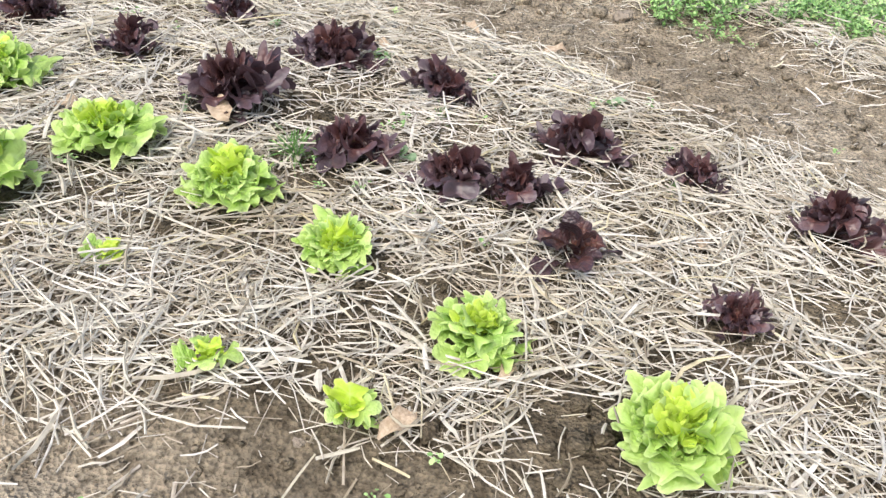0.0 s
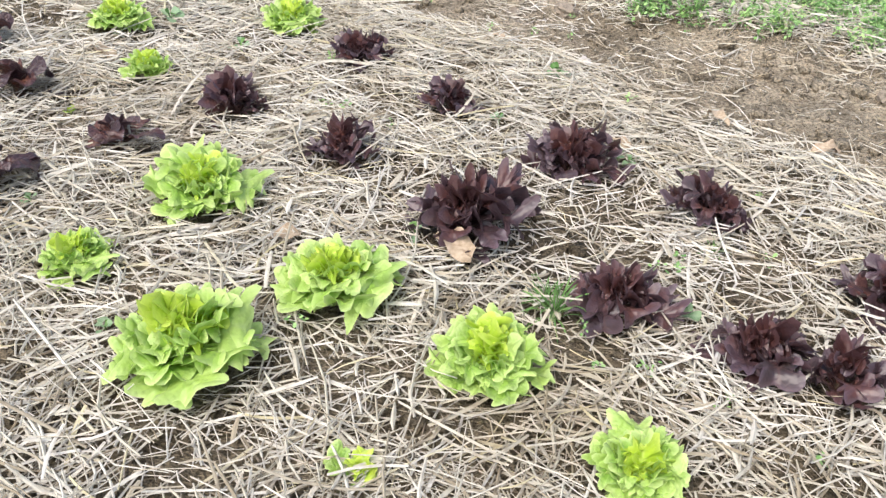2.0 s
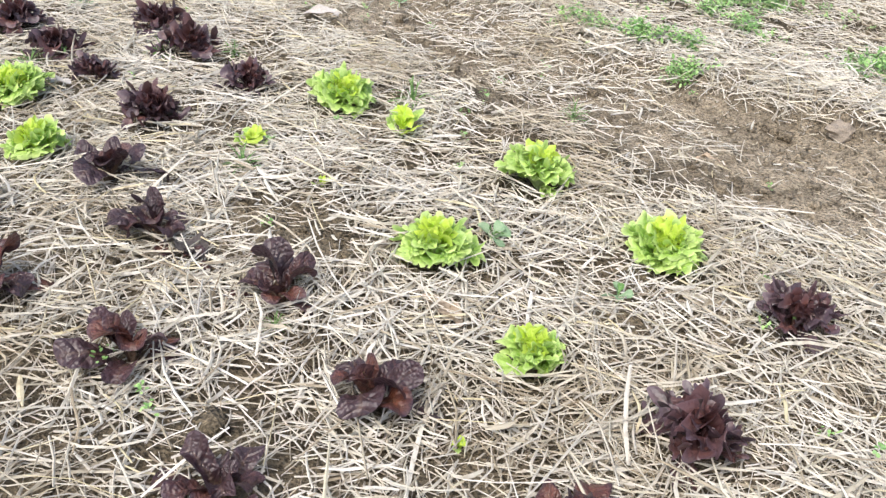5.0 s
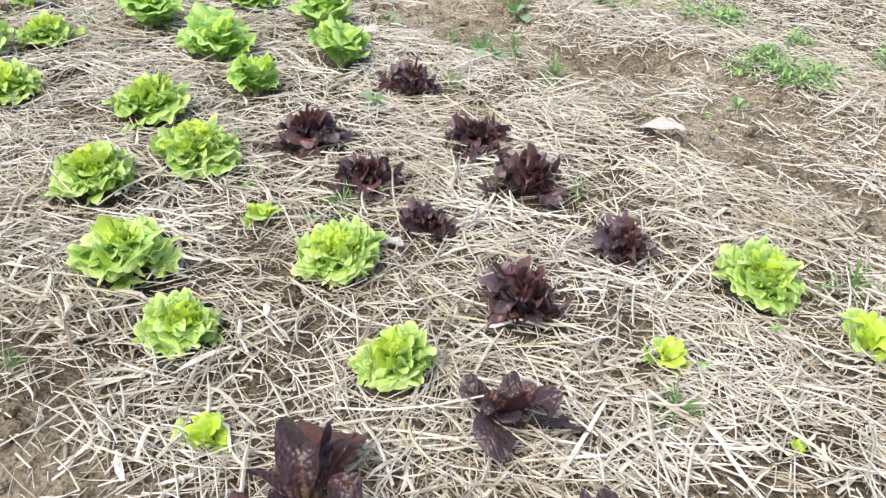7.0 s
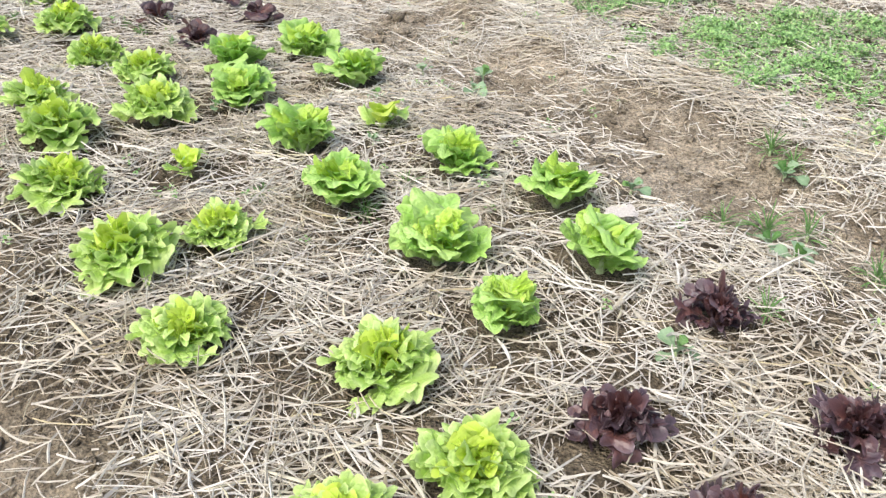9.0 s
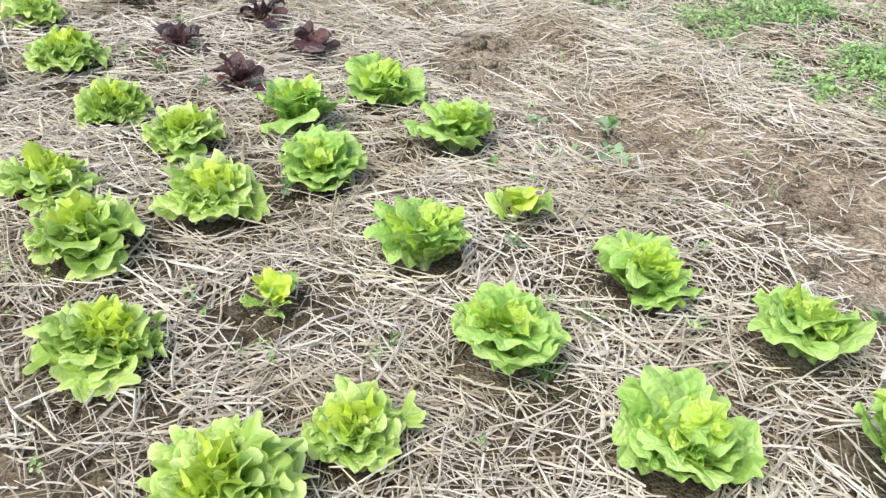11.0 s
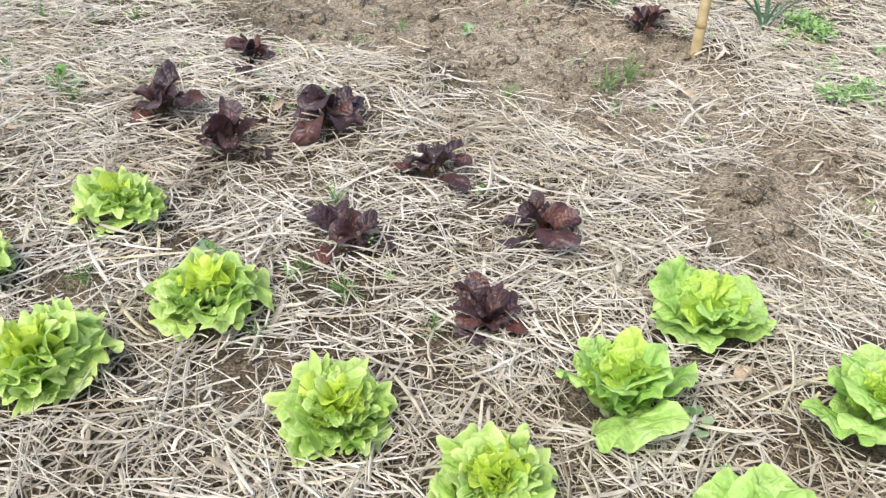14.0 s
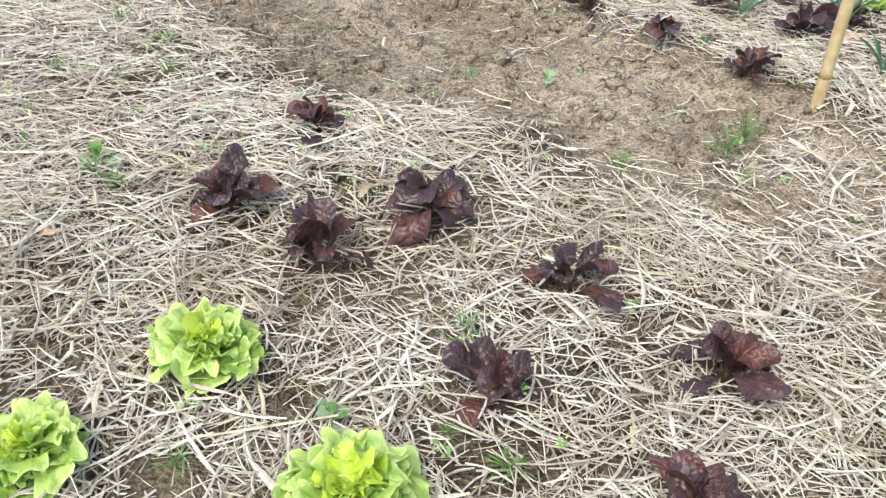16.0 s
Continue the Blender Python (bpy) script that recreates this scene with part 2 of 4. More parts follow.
RED_COS = leaf_material("red_cos_leaf", (0.040, 0.029, 0.034), (0.068, 0.034, 0.037), (0.185, 0.064, 0.037), 0.34, 0.18, (0.150, 0.095, 0.060), 0.55, rim=(0.080, 0.050, 0.062), ribs=7.0, pucker=0.35)
WEED = leaf_material("weed_leaf", (0.08, 0.20, 0.04), (0.14, 0.31, 0.07), (0.25, 0.43, 0.13), 0.5, 0.3, (0.25, 0.42, 0.16), pucker=0.3)
GREY_WEED = leaf_material("broad_weed_leaf", (0.20, 0.33, 0.17), (0.29, 0.44, 0.24), (0.38, 0.52, 0.30), 0.5, 0.25, (0.40, 0.52, 0.33), pucker=0.15)
ONION = leaf_material("onion_leaf", (0.08, 0.19, 0.11), (0.13, 0.27, 0.16), (0.20, 0.36, 0.22), 0.45, 0.2, (0.2, 0.36, 0.2), pucker=0.1)
GROUND_WEED = weed_cover_material()
DRY_LEAF = plain_material("dry_leaf", (0.36, 0.27, 0.18), (0.56, 0.45, 0.33), 12)
STONE = plain_material("stone", (0.20, 0.165, 0.125), (0.40, 0.34, 0.27), 35)
BAMBOO = plain_material("bamboo", (0.44, 0.34, 0.17), (0.66, 0.54, 0.32), 30, 0.5, 0.2)
BAMBOO_JOINT = plain_material("bamboo_joint", (0.30, 0.20, 0.08), (0.48, 0.36, 0.18), 30, 0.6, 0.2)
PALE = plain_material("bleached_scrap", (0.40, 0.36, 0.32), (0.62, 0.58, 0.54), 25)

# ---- mesh helpers ----
def mesh_from(name, verts, faces, mat, smooth_faces=True):
    me = bpy.data.meshes.new(name)
    me.from_pydata([tuple(p) for p in verts], [], faces)
    me.materials.append(mat)
    if smooth_faces:
        me.polygons.foreach_set("use_smooth", [True] * len(me.polygons))
    me.update()
    return me


def quads_mesh(name, verts, quads, mat, smooth_faces=True):
    """A large mesh out of two arrays."""
    me = bpy.data.meshes.new(name)
    me.vertices.add(len(verts))
    me.vertices.foreach_set("co", np.asarray(verts, dtype=np.float32).ravel())
    me.loops.add(quads.size)
    me.loops.foreach_set("vertex_index", quads.astype(np.int32).ravel())
    me.polygons.add(len(quads))
    me.polygons.foreach_set("loop_start", np.arange(0, quads.size, quads.shape[1], dtype=np.int32))
    me.polygons.foreach_set("use_smooth", np.full(len(quads), smooth_faces))
    me.materials.append(mat)
    me.update(calc_edges=True)
    return me


# ---- ground ----
def build_ground():
    us = np.concatenate([[-400, -80, -20, -6, -3], np.arange(-1.5, 11.5, 0.033), [13, 18, 40, 120, 500]])
    vs = np.concatenate([[-400, -80, -20, -6, -2], np.arange(-0.8, 4.4, 0.033), [6, 10, 25, 90, 500]])
    gu, gv = np.meshgrid(us, vs, indexing="ij")
    z = height(gu, gv)
    pos = np.stack([gu * UX + gv * VX, gu * UY + gv * VY, z], -1).reshape(-1, 3)
    n, k = len(us), len(vs)
    i = (np.arange(n - 1)[:, None] * k + np.arange(k - 1)[None, :]).ravel()
    quads = np.stack([i, i + 1, i + k + 1, i + k], 1)[:, ::-1]
    ob = new("ground", quads_mesh("ground", pos, quads, SOIL))
    near, far = np.interp(gu, NEAR_U, NEAR_V), np.interp(gu, FAR_U, FAR_V)
    worn = smooth(near - 0.12, near + 0.1, gv) * (1 - smooth(far - 0.02, far + 0.25, gv))
    edge = np.interp(gu, SIDE_U, SIDE_V)
    worn = np.clip(worn + 0.75 * (1 - smooth(edge - 0.12, edge + 0.15, gv)), 0, 1) * (0.55 + 0.45 * fractal(gu * 3, gv * 3, 51))
    ob.data.attributes.new("trodden", "FLOAT", "POINT").data.foreach_set("value", worn.astype(np.float32).ravel())
    tagged(ob, "brown crumbly garden soil with a trodden furrow", "ground", kind="structure")


build_ground()

# ---- plants: where they stand, x, y, width in metres ----
GREEN_A = [(-1.009, 1.834, 0.21), (-0.688, 1.609, 0.2), (-0.855, 1.412, 0.236), (-0.406, 1.48, 0.179), (-0.189, 1.314, 0.15),
           (0.061, 1.14, 0.155), (0.322, 0.953, 0.191), (-1.142, 1.597, 0.152), (-1.367, 2.377, 0.135), (-1.6, 2.644, 0.174),
           (-1.412, 3.015, 0.183), (-1.133, 2.77, 0.178), (-1.958, 3.295, 0.181), (-2.743, 3.054, 0.182), (-2.531, 2.804, 0.16),
           (-2.898, 2.769, 0.156), (-3.111, 2.913, 0.206)]
GREEN_B = [(-3.337, 3.127, 0.194), (-3.207, 3.317, 0.208), (-3.45, 3.493, 0.209), (-4.103, 3.6, 0.225), (-3.98, 3.784, 0.177),
           (-3.815, 3.432, 0.177), (-4.44, 3.821, 0.204), (-4.679, 4.052, 0.24), (-4.881, 4.217, 0.21), (-4.53, 4.281, 0.225),
           (-4.752, 4.513, 0.199), (-5.007, 4.62, 0.193), (-5.327, 4.817, 0.213), (-5.633, 5.072, 0.207), (-5.516, 4.587, 0.232),
           (-5.806, 4.811, 0.18), (-4.121, 7.171, 0.145)]
RED_A = [(-1.094, 2.241, 0.183), (-0.798, 2.074, 0.169), (-0.609, 2.365, 0.153), (-0.514, 1.856, 0.243), (-0.325, 2.148, 0.203),
         (-0.035, 2.038, 0.179), (-0.225, 1.7, 0.191), (0.0, 1.600, 0.18), (0.120, 1.563, 0.17), (0.26, 1.832, 0.205), (0.51, 1.715, 0.136),
         (0.735, 1.572, 0.183), (0.472, 1.229, 0.127), (-0.9, 2.604, 0.171), (-2.368, 3.071, 0.176), (-2.225, 3.331, 0.159),
         (-2.902, 3.948, 0.167), (-3.035, 3.545, 0.182), (-2.644, 3.688, 0.177), (-2.822, 3.392, 0.174), (-2.463, 3.507, 0.195),
         (-2.62, 3.261, 0.137)]
SPROUTS = [(-0.546, 1.245, 0.063), (-0.324, 1.023, 0.072), (-0.11, 0.954, 0.084), (-1.89, 2.872, 0.044), (-1.463, 2.154, 0.029),
           (-1.772, 3.177, 0.107), (-2.108, 3.024, 0.084), (-2.961, 3.169, 0.077), (-2.732, 2.563, 0.071), (-3.936, 4.548, 0.143),
           (-4.256, 4.054, 0.102)]
COS_A = [(0.226, 1.371, 0.159), (-1.284, 2.019, 0.161), (-1.615, 2.204, 0.18), (-1.762, 1.97, 0.16), (-1.447, 1.76, 0.178),
         (-2.014, 2.212, 0.17), (-1.834, 2.429, 0.17), (-2.136, 2.571, 0.164), (-2.042, 2.51, 0.065), (-2.32, 2.298, 0.192),
         (-2.535, 2.489, 0.21), (-2.334, 2.755, 0.173), (-4.823, 4.923, 0.159), (-4.758, 5.241, 0.195), (-5.147, 5.116, 0.157)]
COS_B = [(-5.698, 5.921, 0.154), (-5.777, 5.536, 0.217), (-5.539, 5.402, 0.213), (-5.357, 5.619, 0.201), (-5.048, 5.436, 0.182),
         (-5.077, 6.939, 0.16), (-4.841, 6.735, 0.14), (-4.588, 6.527, 0.155), (-4.659, 6.987, 0.169), (-4.475, 7.154, 0.156),
         (-4.407, 6.836, 0.196), (-4.219, 7.019, 0.139)]
ROMAINES = [(-3.294, 3.765, 0.174), (-3.169, 4.055, 0.22), (-3.516, 3.935, 0.221), (-3.34, 4.312, 0.215), (-3.634, 4.367, 0.199),
            (-4.052, 4.295, 0.219), (-3.841, 4.076, 0.212), (-4.386, 4.507, 0.214), (-4.59, 4.772, 0.225), (-4.432, 5.016, 0.212),
            (-4.169, 4.83, 0.225)]
# the straw-free foot of each plant: x, y, radius
CLEAR = [(x, y, 0.32 * w) for x, y, w in GREEN_A + GREEN_B + ROMAINES] + [(x, y, 0.24 * w) for x, y, w in RED_A] + [(x, y, 0.15 * w) for x, y, w in COS_A + COS_B + SPROUTS]


# ---- straw mulch ----
def straw_sheet(count, seed, shortest, longest, keep, lift, joints, fat, mat, label, bare=0.0, base=0.0, rear=0.1, widest=0.0026, tips=(0.85, 0.7)):
    """Many straws, each a bent three-sided stalk, lying over one another."""
    rng = np.random.default_rng(seed)
    u, v = rng.uniform(-0.6, 10.0, count), rng.uniform(-0.3, 4.3, count)
    ok = rng.random(count) < np.maximum(mulch(u, v) * keep, bare)
    u, v = u[ok], v[ok]
    x, y = u * UX + v * VX, u * UY + v * VY
    free = np.ones(len(x), bool)
    for px, py, r in CLEAR:
        free &= np.hypot(x - px, y - py) > 0.5 * r
    x, y = x[free], y[free]
    n = len(x)
    lay = fractal(x * 3.3, y * 3.3, seed + 1, 2) * 12.0
    ang = lay + rng.normal(0, 1.7, n)
    length = np.clip(rng.lognormal(math.log(longest * 0.42), 0.5, n), shortest, longest)
    thin = 1 - smooth(0.25, 0.75, mulch(x * UX + y * UY, x * VX + y * VY))
    length = np.maximum(length * (1 - 0.45 * thin), shortest)
    width = np.clip(rng.lognormal(math.log(0.0012 * fat), 0.38, n), 0.0005, widest)
    blade = rng.random(n) < 0.10
    width = np.minimum(np.where(blade, width * 1.8, width), 1.4 * widest)
    thick = np.where(blade, 0.2, 0.8) * width
    bend = rng.normal(0, 0.12, n) * length
    kink = np.where(rng.random(n) < 0.3, rng.normal(0, 0.22, n), 0.0) * length
    steps = np.linspace(-0.5, 0.5, joints)
    ca, sa = np.cos(ang), np.sin(ang)
    along = steps[None] * length[:, None]
    off = (1 - (2 * steps[None]) ** 2) * bend[:, None] * 0.5 + np.abs(steps[None] - 0.1) * kink[:, None]
    cx = x[:, None] + along * ca[:, None] - off * sa[:, None]
    cy = y[:, None] + along * sa[:, None] + off * ca[:, None]
    # straws do not reach far over bare earth
    ends = np.minimum(mulch(cx[:, 0] * UX + cy[:, 0] * UY, cx[:, 0] * VX + cy[:, 0] * VY), mulch(cx[:, -1] * UX + cy[:, -1] * UY, cx[:, -1] * VX + cy[:, -1] * VY))
    over = np.zeros(n, bool)
    for px, py, r in CLEAR:
        over |= (np.hypot(cx - px, cy - py) < r).any(1)
    lies = ~over & (rng.random(n) < np.maximum(2.0 * ends + 0.03, 2.4 * bare))
    cx, cy, along, width, thick, length, sa, ca = (k[lies] for k in (cx, cy, along, width, thick, length, sa, ca))
    n = len(cx)
    g = height(cx * UX + cy * UY, cx * VX + cy * VY)
    level = base + rng.random(n) ** 1.5 * lift
    tilt = np.minimum(np.abs(rng.normal(0, rear, n)), 0.045 / length)
    cz = 0.45 * g + 0.55 * g.mean(1, keepdims=True) + level[:, None] + (along + 0.4 * length[:, None]) * tilt[:, None] + 0.001
    cz = np.maximum(cz, g + 0.001)
    verts = np.zeros((n, joints, 3, 3), np.float32)
    taper = np.ones(joints)
    taper[0], taper[-1] = tips
    for j, (a, c) in enumerate(((1.0, 0.0), (0.0, 1.4), (-1.0, 0.0))):
        verts[:, :, j, 0] = cx - a * sa[:, None] * width[:, None] * taper
        verts[:, :, j, 1] = cy + a * ca[:, None] * width[:, None] * taper
        verts[:, :, j, 2] = cz + c * thick[:, None]
    quads = [[s * 3 + j, s * 3 + j + 1, s * 3 + 4 + j, s * 3 + 3 + j] for s in range(joints - 1) for j in range(2)]
    quads = (np.arange(n)[:, None, None] * 3 * joints + np.array(quads)[None]).reshape(-1, 4)
    ob = new("straw_mulch", quads_mesh("straw_mulch", verts.reshape(-1, 3), quads, mat, False))
    return tagged(ob, label, "straw mulch", kind="stuff")


straw_sheet(130000, 31, 0.025, 0.16, 1.0, 0.010, 2, 0.95, OLD_STRAW, "weathered grey-brown straw matted on the soil")
straw_sheet(165000, 34, 0.02, 0.15, 1.0, 0.022, 3, 1.15, STRAW, "loose pale dry rice straw strewn over the bed", base=0.006, rear=0.15)
straw_sheet(64000, 32, 0.05, 0.24, 0.85, 0.030, 4, 1.25, STRAW, "long pale rice straw lying loose on top", base=0.008, rear=0.12)
straw_sheet(9000, 35, 0.05, 0.16, 0.75, 0.030, 4, 2.4, STRAW, "flat torn straw sheaths lying among the stalks", base=0.010, rear=0.14, widest=0.0042, tips=(0.5, 0.25))
straw_sheet(64000, 33, 0.012, 0.08, 0.4, 0.006, 2, 0.80, STRAW, "short broken bits of pale straw on soil", bare=0.38)


# ---- leaves ----
def marked(me, vein, rim, along, across):
    for key, values in (("vein", vein), ("rim", rim), ("along", along), ("across", across)):
        me.attributes.new(key, "FLOAT", "POINT").data.foreach_set("value", values)
    return me


def leaf_mesh(name, mat, seed, rise, fall, broad, stalk, lobes, lobe_depth, frill, waves, cup, rows=16, cols=8):
    """One leaf, 1 long, its foot at the origin, growing along x; rise and fall: the slope at foot and tip in degrees."""
    rng = random.Random(seed)
    left, right, third = rng.uniform(0, 6.28), rng.uniform(0, 6.28), rng.uniform(0, 6.28)
    sway, twist = rng.uniform(-0.14, 0.14), rng.uniform(-0.35, 0.35)
    verts, vein, rim, along, across, faces = [], [], [], [], [], []
    px, pz = 0.0, 0.0
    for i in range(rows + 1):
        s = i / rows
        a = radians(rise + (fall - rise) * s ** 1.35)
        if i:
            px += math.cos(a) / rows
            pz += math.sin(a) / rows
        if s < stalk:
            w = 0.20 + 0.16 * s / stalk
        else:
            k = (s - stalk) / (1 - stalk)
            w = 0.36 + 0.64 * math.sin(min(1.0, k / 0.5) * math.pi / 2)
            if k > 0.62:
                w *= math.sqrt(max(0.0, 1 - ((k - 0.62) / 0.38) ** 2.6)) * 0.9 + 0.10
        for j in range(cols + 1):
            q = 2 * j / cols - 1
            side = left if q > 0 else right
            edge = abs(q)
            bump = abs(math.sin(lobes * 3.1416 * s + side))
            lobe = 1 - lobe_depth * (1 - bump) * edge
            y = 0.5 * broad * w * q * lobe
            end = 1 - 0.10 * lobe_depth * s ** 3 * (1 + math.cos(3 * 3.1416 * q + third))
            wave = waves * 6.283 * s + side
            ripple = frill * edge ** 1.5 * math.sin(wave) * min(1.0, s * 2.2)
            ripple += frill * 0.7 * s ** 3 * math.sin(q * 5.0 + third) - frill * 1.3 * s ** 4 * edge
            lift = cup * q * q * broad * w + ripple + twist * q * 0.5 * broad * w * s
            fold = frill * 0.6 * edge ** 2 * math.cos(wave)
            x, z = px * end, pz * end
            verts.append((x - math.sin(a) * lift + fold * 0.5, y - fold * q * 0.5 + sway * s * s, z + math.cos(a) * lift))
            vein.append(max(0.0, 1 - edge * (3.0 + 6 * s)) * (1 - 0.6 * s) * 0.85)
            rim.append(max(edge ** 4, max(0.0, s) ** 9) * min(1.0, 2 * s))
            along.append(s)
            across.append(q)
    for i in range(rows):
        for j in range(cols):
            a = i * (cols + 1) + j
            faces.append((a, a + 1, a + cols + 2, a + cols + 1))
    return marked(mesh_from(name, verts, faces, mat), vein, rim, along, across)


def blade_mesh(name, mat, seed, broad, stalk, lobes, depth, ruffle, waves, arch, cup, curl, sinus=0.9, apart=0.0, rise=0.0, blister=0.015, seg=40, rings=5):
    """One lettuce leaf, 1 long, its foot at the origin and its chord along x: a stalk and a rounded, lobed blade whose rim is ruffled.
    arch: how far it bends over in degrees; curl: how far the tip rolls under; cup: how far the sides rise;
    sinus: how open the gaps between the lobes are; apart: how differently the lobes are bent up or down; rise: how far
    the ends of the lobes turn up."""
    r = random.Random(seed)
    steps = 30
    sx, sz, sa = [0.0], [0.0], [radians(0.45 * arch)]
    for i in range(1, steps + 13):
        f = i / steps
        ang = radians(arch * (0.45 - f) - curl * max(0.0, f - 0.45) ** 2 * 3.3)
        sx.append(sx[-1] + math.cos(ang) / steps)
        sz.append(sz[-1] + math.sin(ang) / steps)
        sa.append(ang)
    chord = math.atan2(sz[steps], sx[steps])
    half_long, half_wide = 0.5 * (1 - stalk), 0.5 * broad
    mid = stalk + half_long
    p1, p2, p3, p4 = (r.uniform(0, 6.283) for _ in range(4))
    sway, twist, wobble = r.uniform(-0.10, 0.10), r.uniform(-0.30, 0.30), r.uniform(0.1, 0.3)
    bent = [r.uniform(-1, 1) for _ in range(lobes + 1)]
    verts, vein, rim, along, across, faces = [], [], [], [], [], []

    def put(X, Y, lift, v, e):
        f = min(max(X, 0.0), 1.38) * steps
        i = min(int(f), len(sx) - 2)
        k = f - i
        x, z, ang = sx[i] + (sx[i + 1] - sx[i]) * k, sz[i] + (sz[i + 1] - sz[i]) * k, sa[i]
        x, z = x - math.sin(ang) * lift, z + math.cos(ang) * lift
        c, d = math.cos(chord), math.sin(chord)
        verts.append((x * c + z * d, Y + sway * X * X, z * c - x * d))
        vein.append(v)
        rim.append(e)
        along.append(X)
        across.append(Y / half_wide)

    for ring in range(rings + 1):
        e = ring / rings
        for n in range(seg if ring else 1):
            g = 6.2832 * n / seg
            tip = 0.5 + 0.5 * math.cos(g)
            gg = g + wobble * math.sin(2 * g + p1)
            notch = (1 - abs(math.cos(0.5 * lobes * gg + p2)) ** sinus) * (0.25 + 0.75 * min(1.0, tip * 2.2))
            out = e * (1 - depth * notch * e) * (1 + 0.05 * math.sin(3 * g + p3))
            ahead = math.copysign(abs(math.cos(g)) ** (0.72 if math.cos(g) > 0 else 1.0), math.cos(g))
            X = mid + half_long * ahead * out
            Y = half_wide * math.copysign(abs(math.sin(g)) ** 0.85, math.sin(g)) * out * (1 + 0.42 * math.cos(g))
            grow = 0.2 + 0.8 * min(1.0, tip * 1.8)
            wave = ruffle * grow * (e ** 2 * math.sin(waves * gg + p3) + 0.35 * e ** 3 * math.sin((1.45 * waves + 1) * gg + p4))
            lift = cup * (Y / half_wide) ** 2 * half_wide + wave + twist * Y * X - 0.05 * broad * e ** 5 * tip
            lift += blister * noise.noise(Vector((X * 9, Y * 9, seed * 1.7))) * 2 + blister * 1.5 * noise.noise(Vector((X * 4, Y * 4, seed * 3.1)))
            at = (0.5 * lobes * gg + p2) / math.pi
            lobe = bent[int(math.floor(at + 0.5)) % lobes] * (1 - notch)
            lift += (apart * lobe * e ** 1.6 + rise * (1 - notch) * e ** 3) * grow
            X -= 0.6 * ruffle * grow * e ** 3 * math.cos(waves * gg + p3) * math.cos(g)
            put(X, Y, lift, max(0.0, 1 - abs(Y) / (0.012 + 0.04 * (1 - X))) * 0.9 * max(0.0, 1 - 0.75 * X), e ** 5 * tip)
    for n in range(seg):
        m = (n + 1) % seg
        faces.append((0, 1 + n, 1 + m))
        for k in range(rings - 1):
            a, b = 1 + k * seg, 1 + (k + 1) * seg
            faces.append((a + n, b + n, b + m, a + m))
    first = len(verts)
    ends = stalk + 0.45 * half_long
    for i in range(6):
        X = ends * i / 5
        w = 0.055 - 0.022 * i / 5
        for q in (-1, 0, 1):
            put(X, q * w, 0.4 * w * abs(q) - 0.012, 0.9, 0.0)
    for i in range(5):
        for q in range(2):
            k = first + i * 3 + q
            faces.append((k, k + 3, k + 4, k + 1))
    return marked(mesh_from(name, verts, faces, mat), vein, rim, along, across)


def blades(mats, seed, sets, segs=(40, 40, 36), kinds=6, **shape):
    """Leaf meshes for the rim, the middle and the heart; each set: (broad, ruffle, arch, curl, cup)."""
    return [[blade_mesh("leaf", mats[r], seed + 20 * r + k, broad * (1 + 0.08 * (k - 2.5)), ruffle=ruffle * (0.8 + 0.09 * k), arch=arch + 9 * (k - 2.5),
                        cup=cup, curl=curl + 14 * (k - 2.5), seg=segs[r], **shape) for k in range(kinds)]
            for r, (broad, ruffle, arch, curl, cup) in enumerate(sets)]


def family(mats, seed, outer, middle, inner, **shape):
    """Leaf meshes for the outside, the middle and the heart of a plant: (rise, fall, broad) each."""
    return [[leaf_mesh("leaf", mats[r], seed + 10 * r + k, rise + 6 * (k - 2), fall + 11 * (k - 2), broad * (1 + 0.09 * (k - 2)), **shape) for k in range(5)]
            for r, (rise, fall, broad) in enumerate((outer, middle, inner))]


OAK_GREEN = blades((GREEN_OAK, GREEN_OAK, GREEN_HEART), 100, ((0.74, 0.055, 58, 14, 0.04), (0.66, 0.085, 54, 20, 0.08), (0.66, 0.150, 50, 16, 0.10)), (48, 46, 42), stalk=0.34, lobes=8, depth=0.42, sinus=0.65, apart=0.16, rise=0.06, waves=5, rings=4)
OAK_RED = blades((RED_OAK, RED_OAK, RED_HEART), 200, ((0.50, 0.080, 50, 20, 0.06), (0.46, 0.110, 46, 24, 0.10), (0.50, 0.160, 42, 20, 0.12)), (52, 50, 46), stalk=0.26, lobes=9, depth=0.58, sinus=0.8, apart=0.20, rise=0.08, waves=5, rings=4)
COS_RED = blades((RED_COS, RED_COS, RED_COS), 300, ((0.46, 0.030, 58, 30, 0.12), (0.48, 0.045, 54, 90, 0.50), (0.46, 0.050, 36, 80, 0.85)), stalk=0.24, lobes=3, depth=0.08, sinus=0.6, waves=3, blister=0.026)
COS_GREEN = blades((ROMAINE, ROMAINE, ROMAINE_HEART), 400, ((0.84, 0.050, 34, 24, 0.08), (0.86, 0.070, 38, 36, 0.18), (0.90, 0.120, 34, 40, 0.30)), (48, 48, 48), stalk=0.12, lobes=9, depth=0.16, sinus=0.6, apart=0.04, waves=7, blister=0.024, rings=5)
SPROUT = blades((GREEN_OAK, GREEN_HEART, GREEN_HEART), 500, ((0.72, 0.05, 40, 20, 0.1), (0.72, 0.06, 30, 40, 0.15), (0.76, 0.08, 20, 40, 0.2)), stalk=0.26, lobes=5, depth=0.4, sinus=0.8, apart=0.06, waves=4, rings=4)


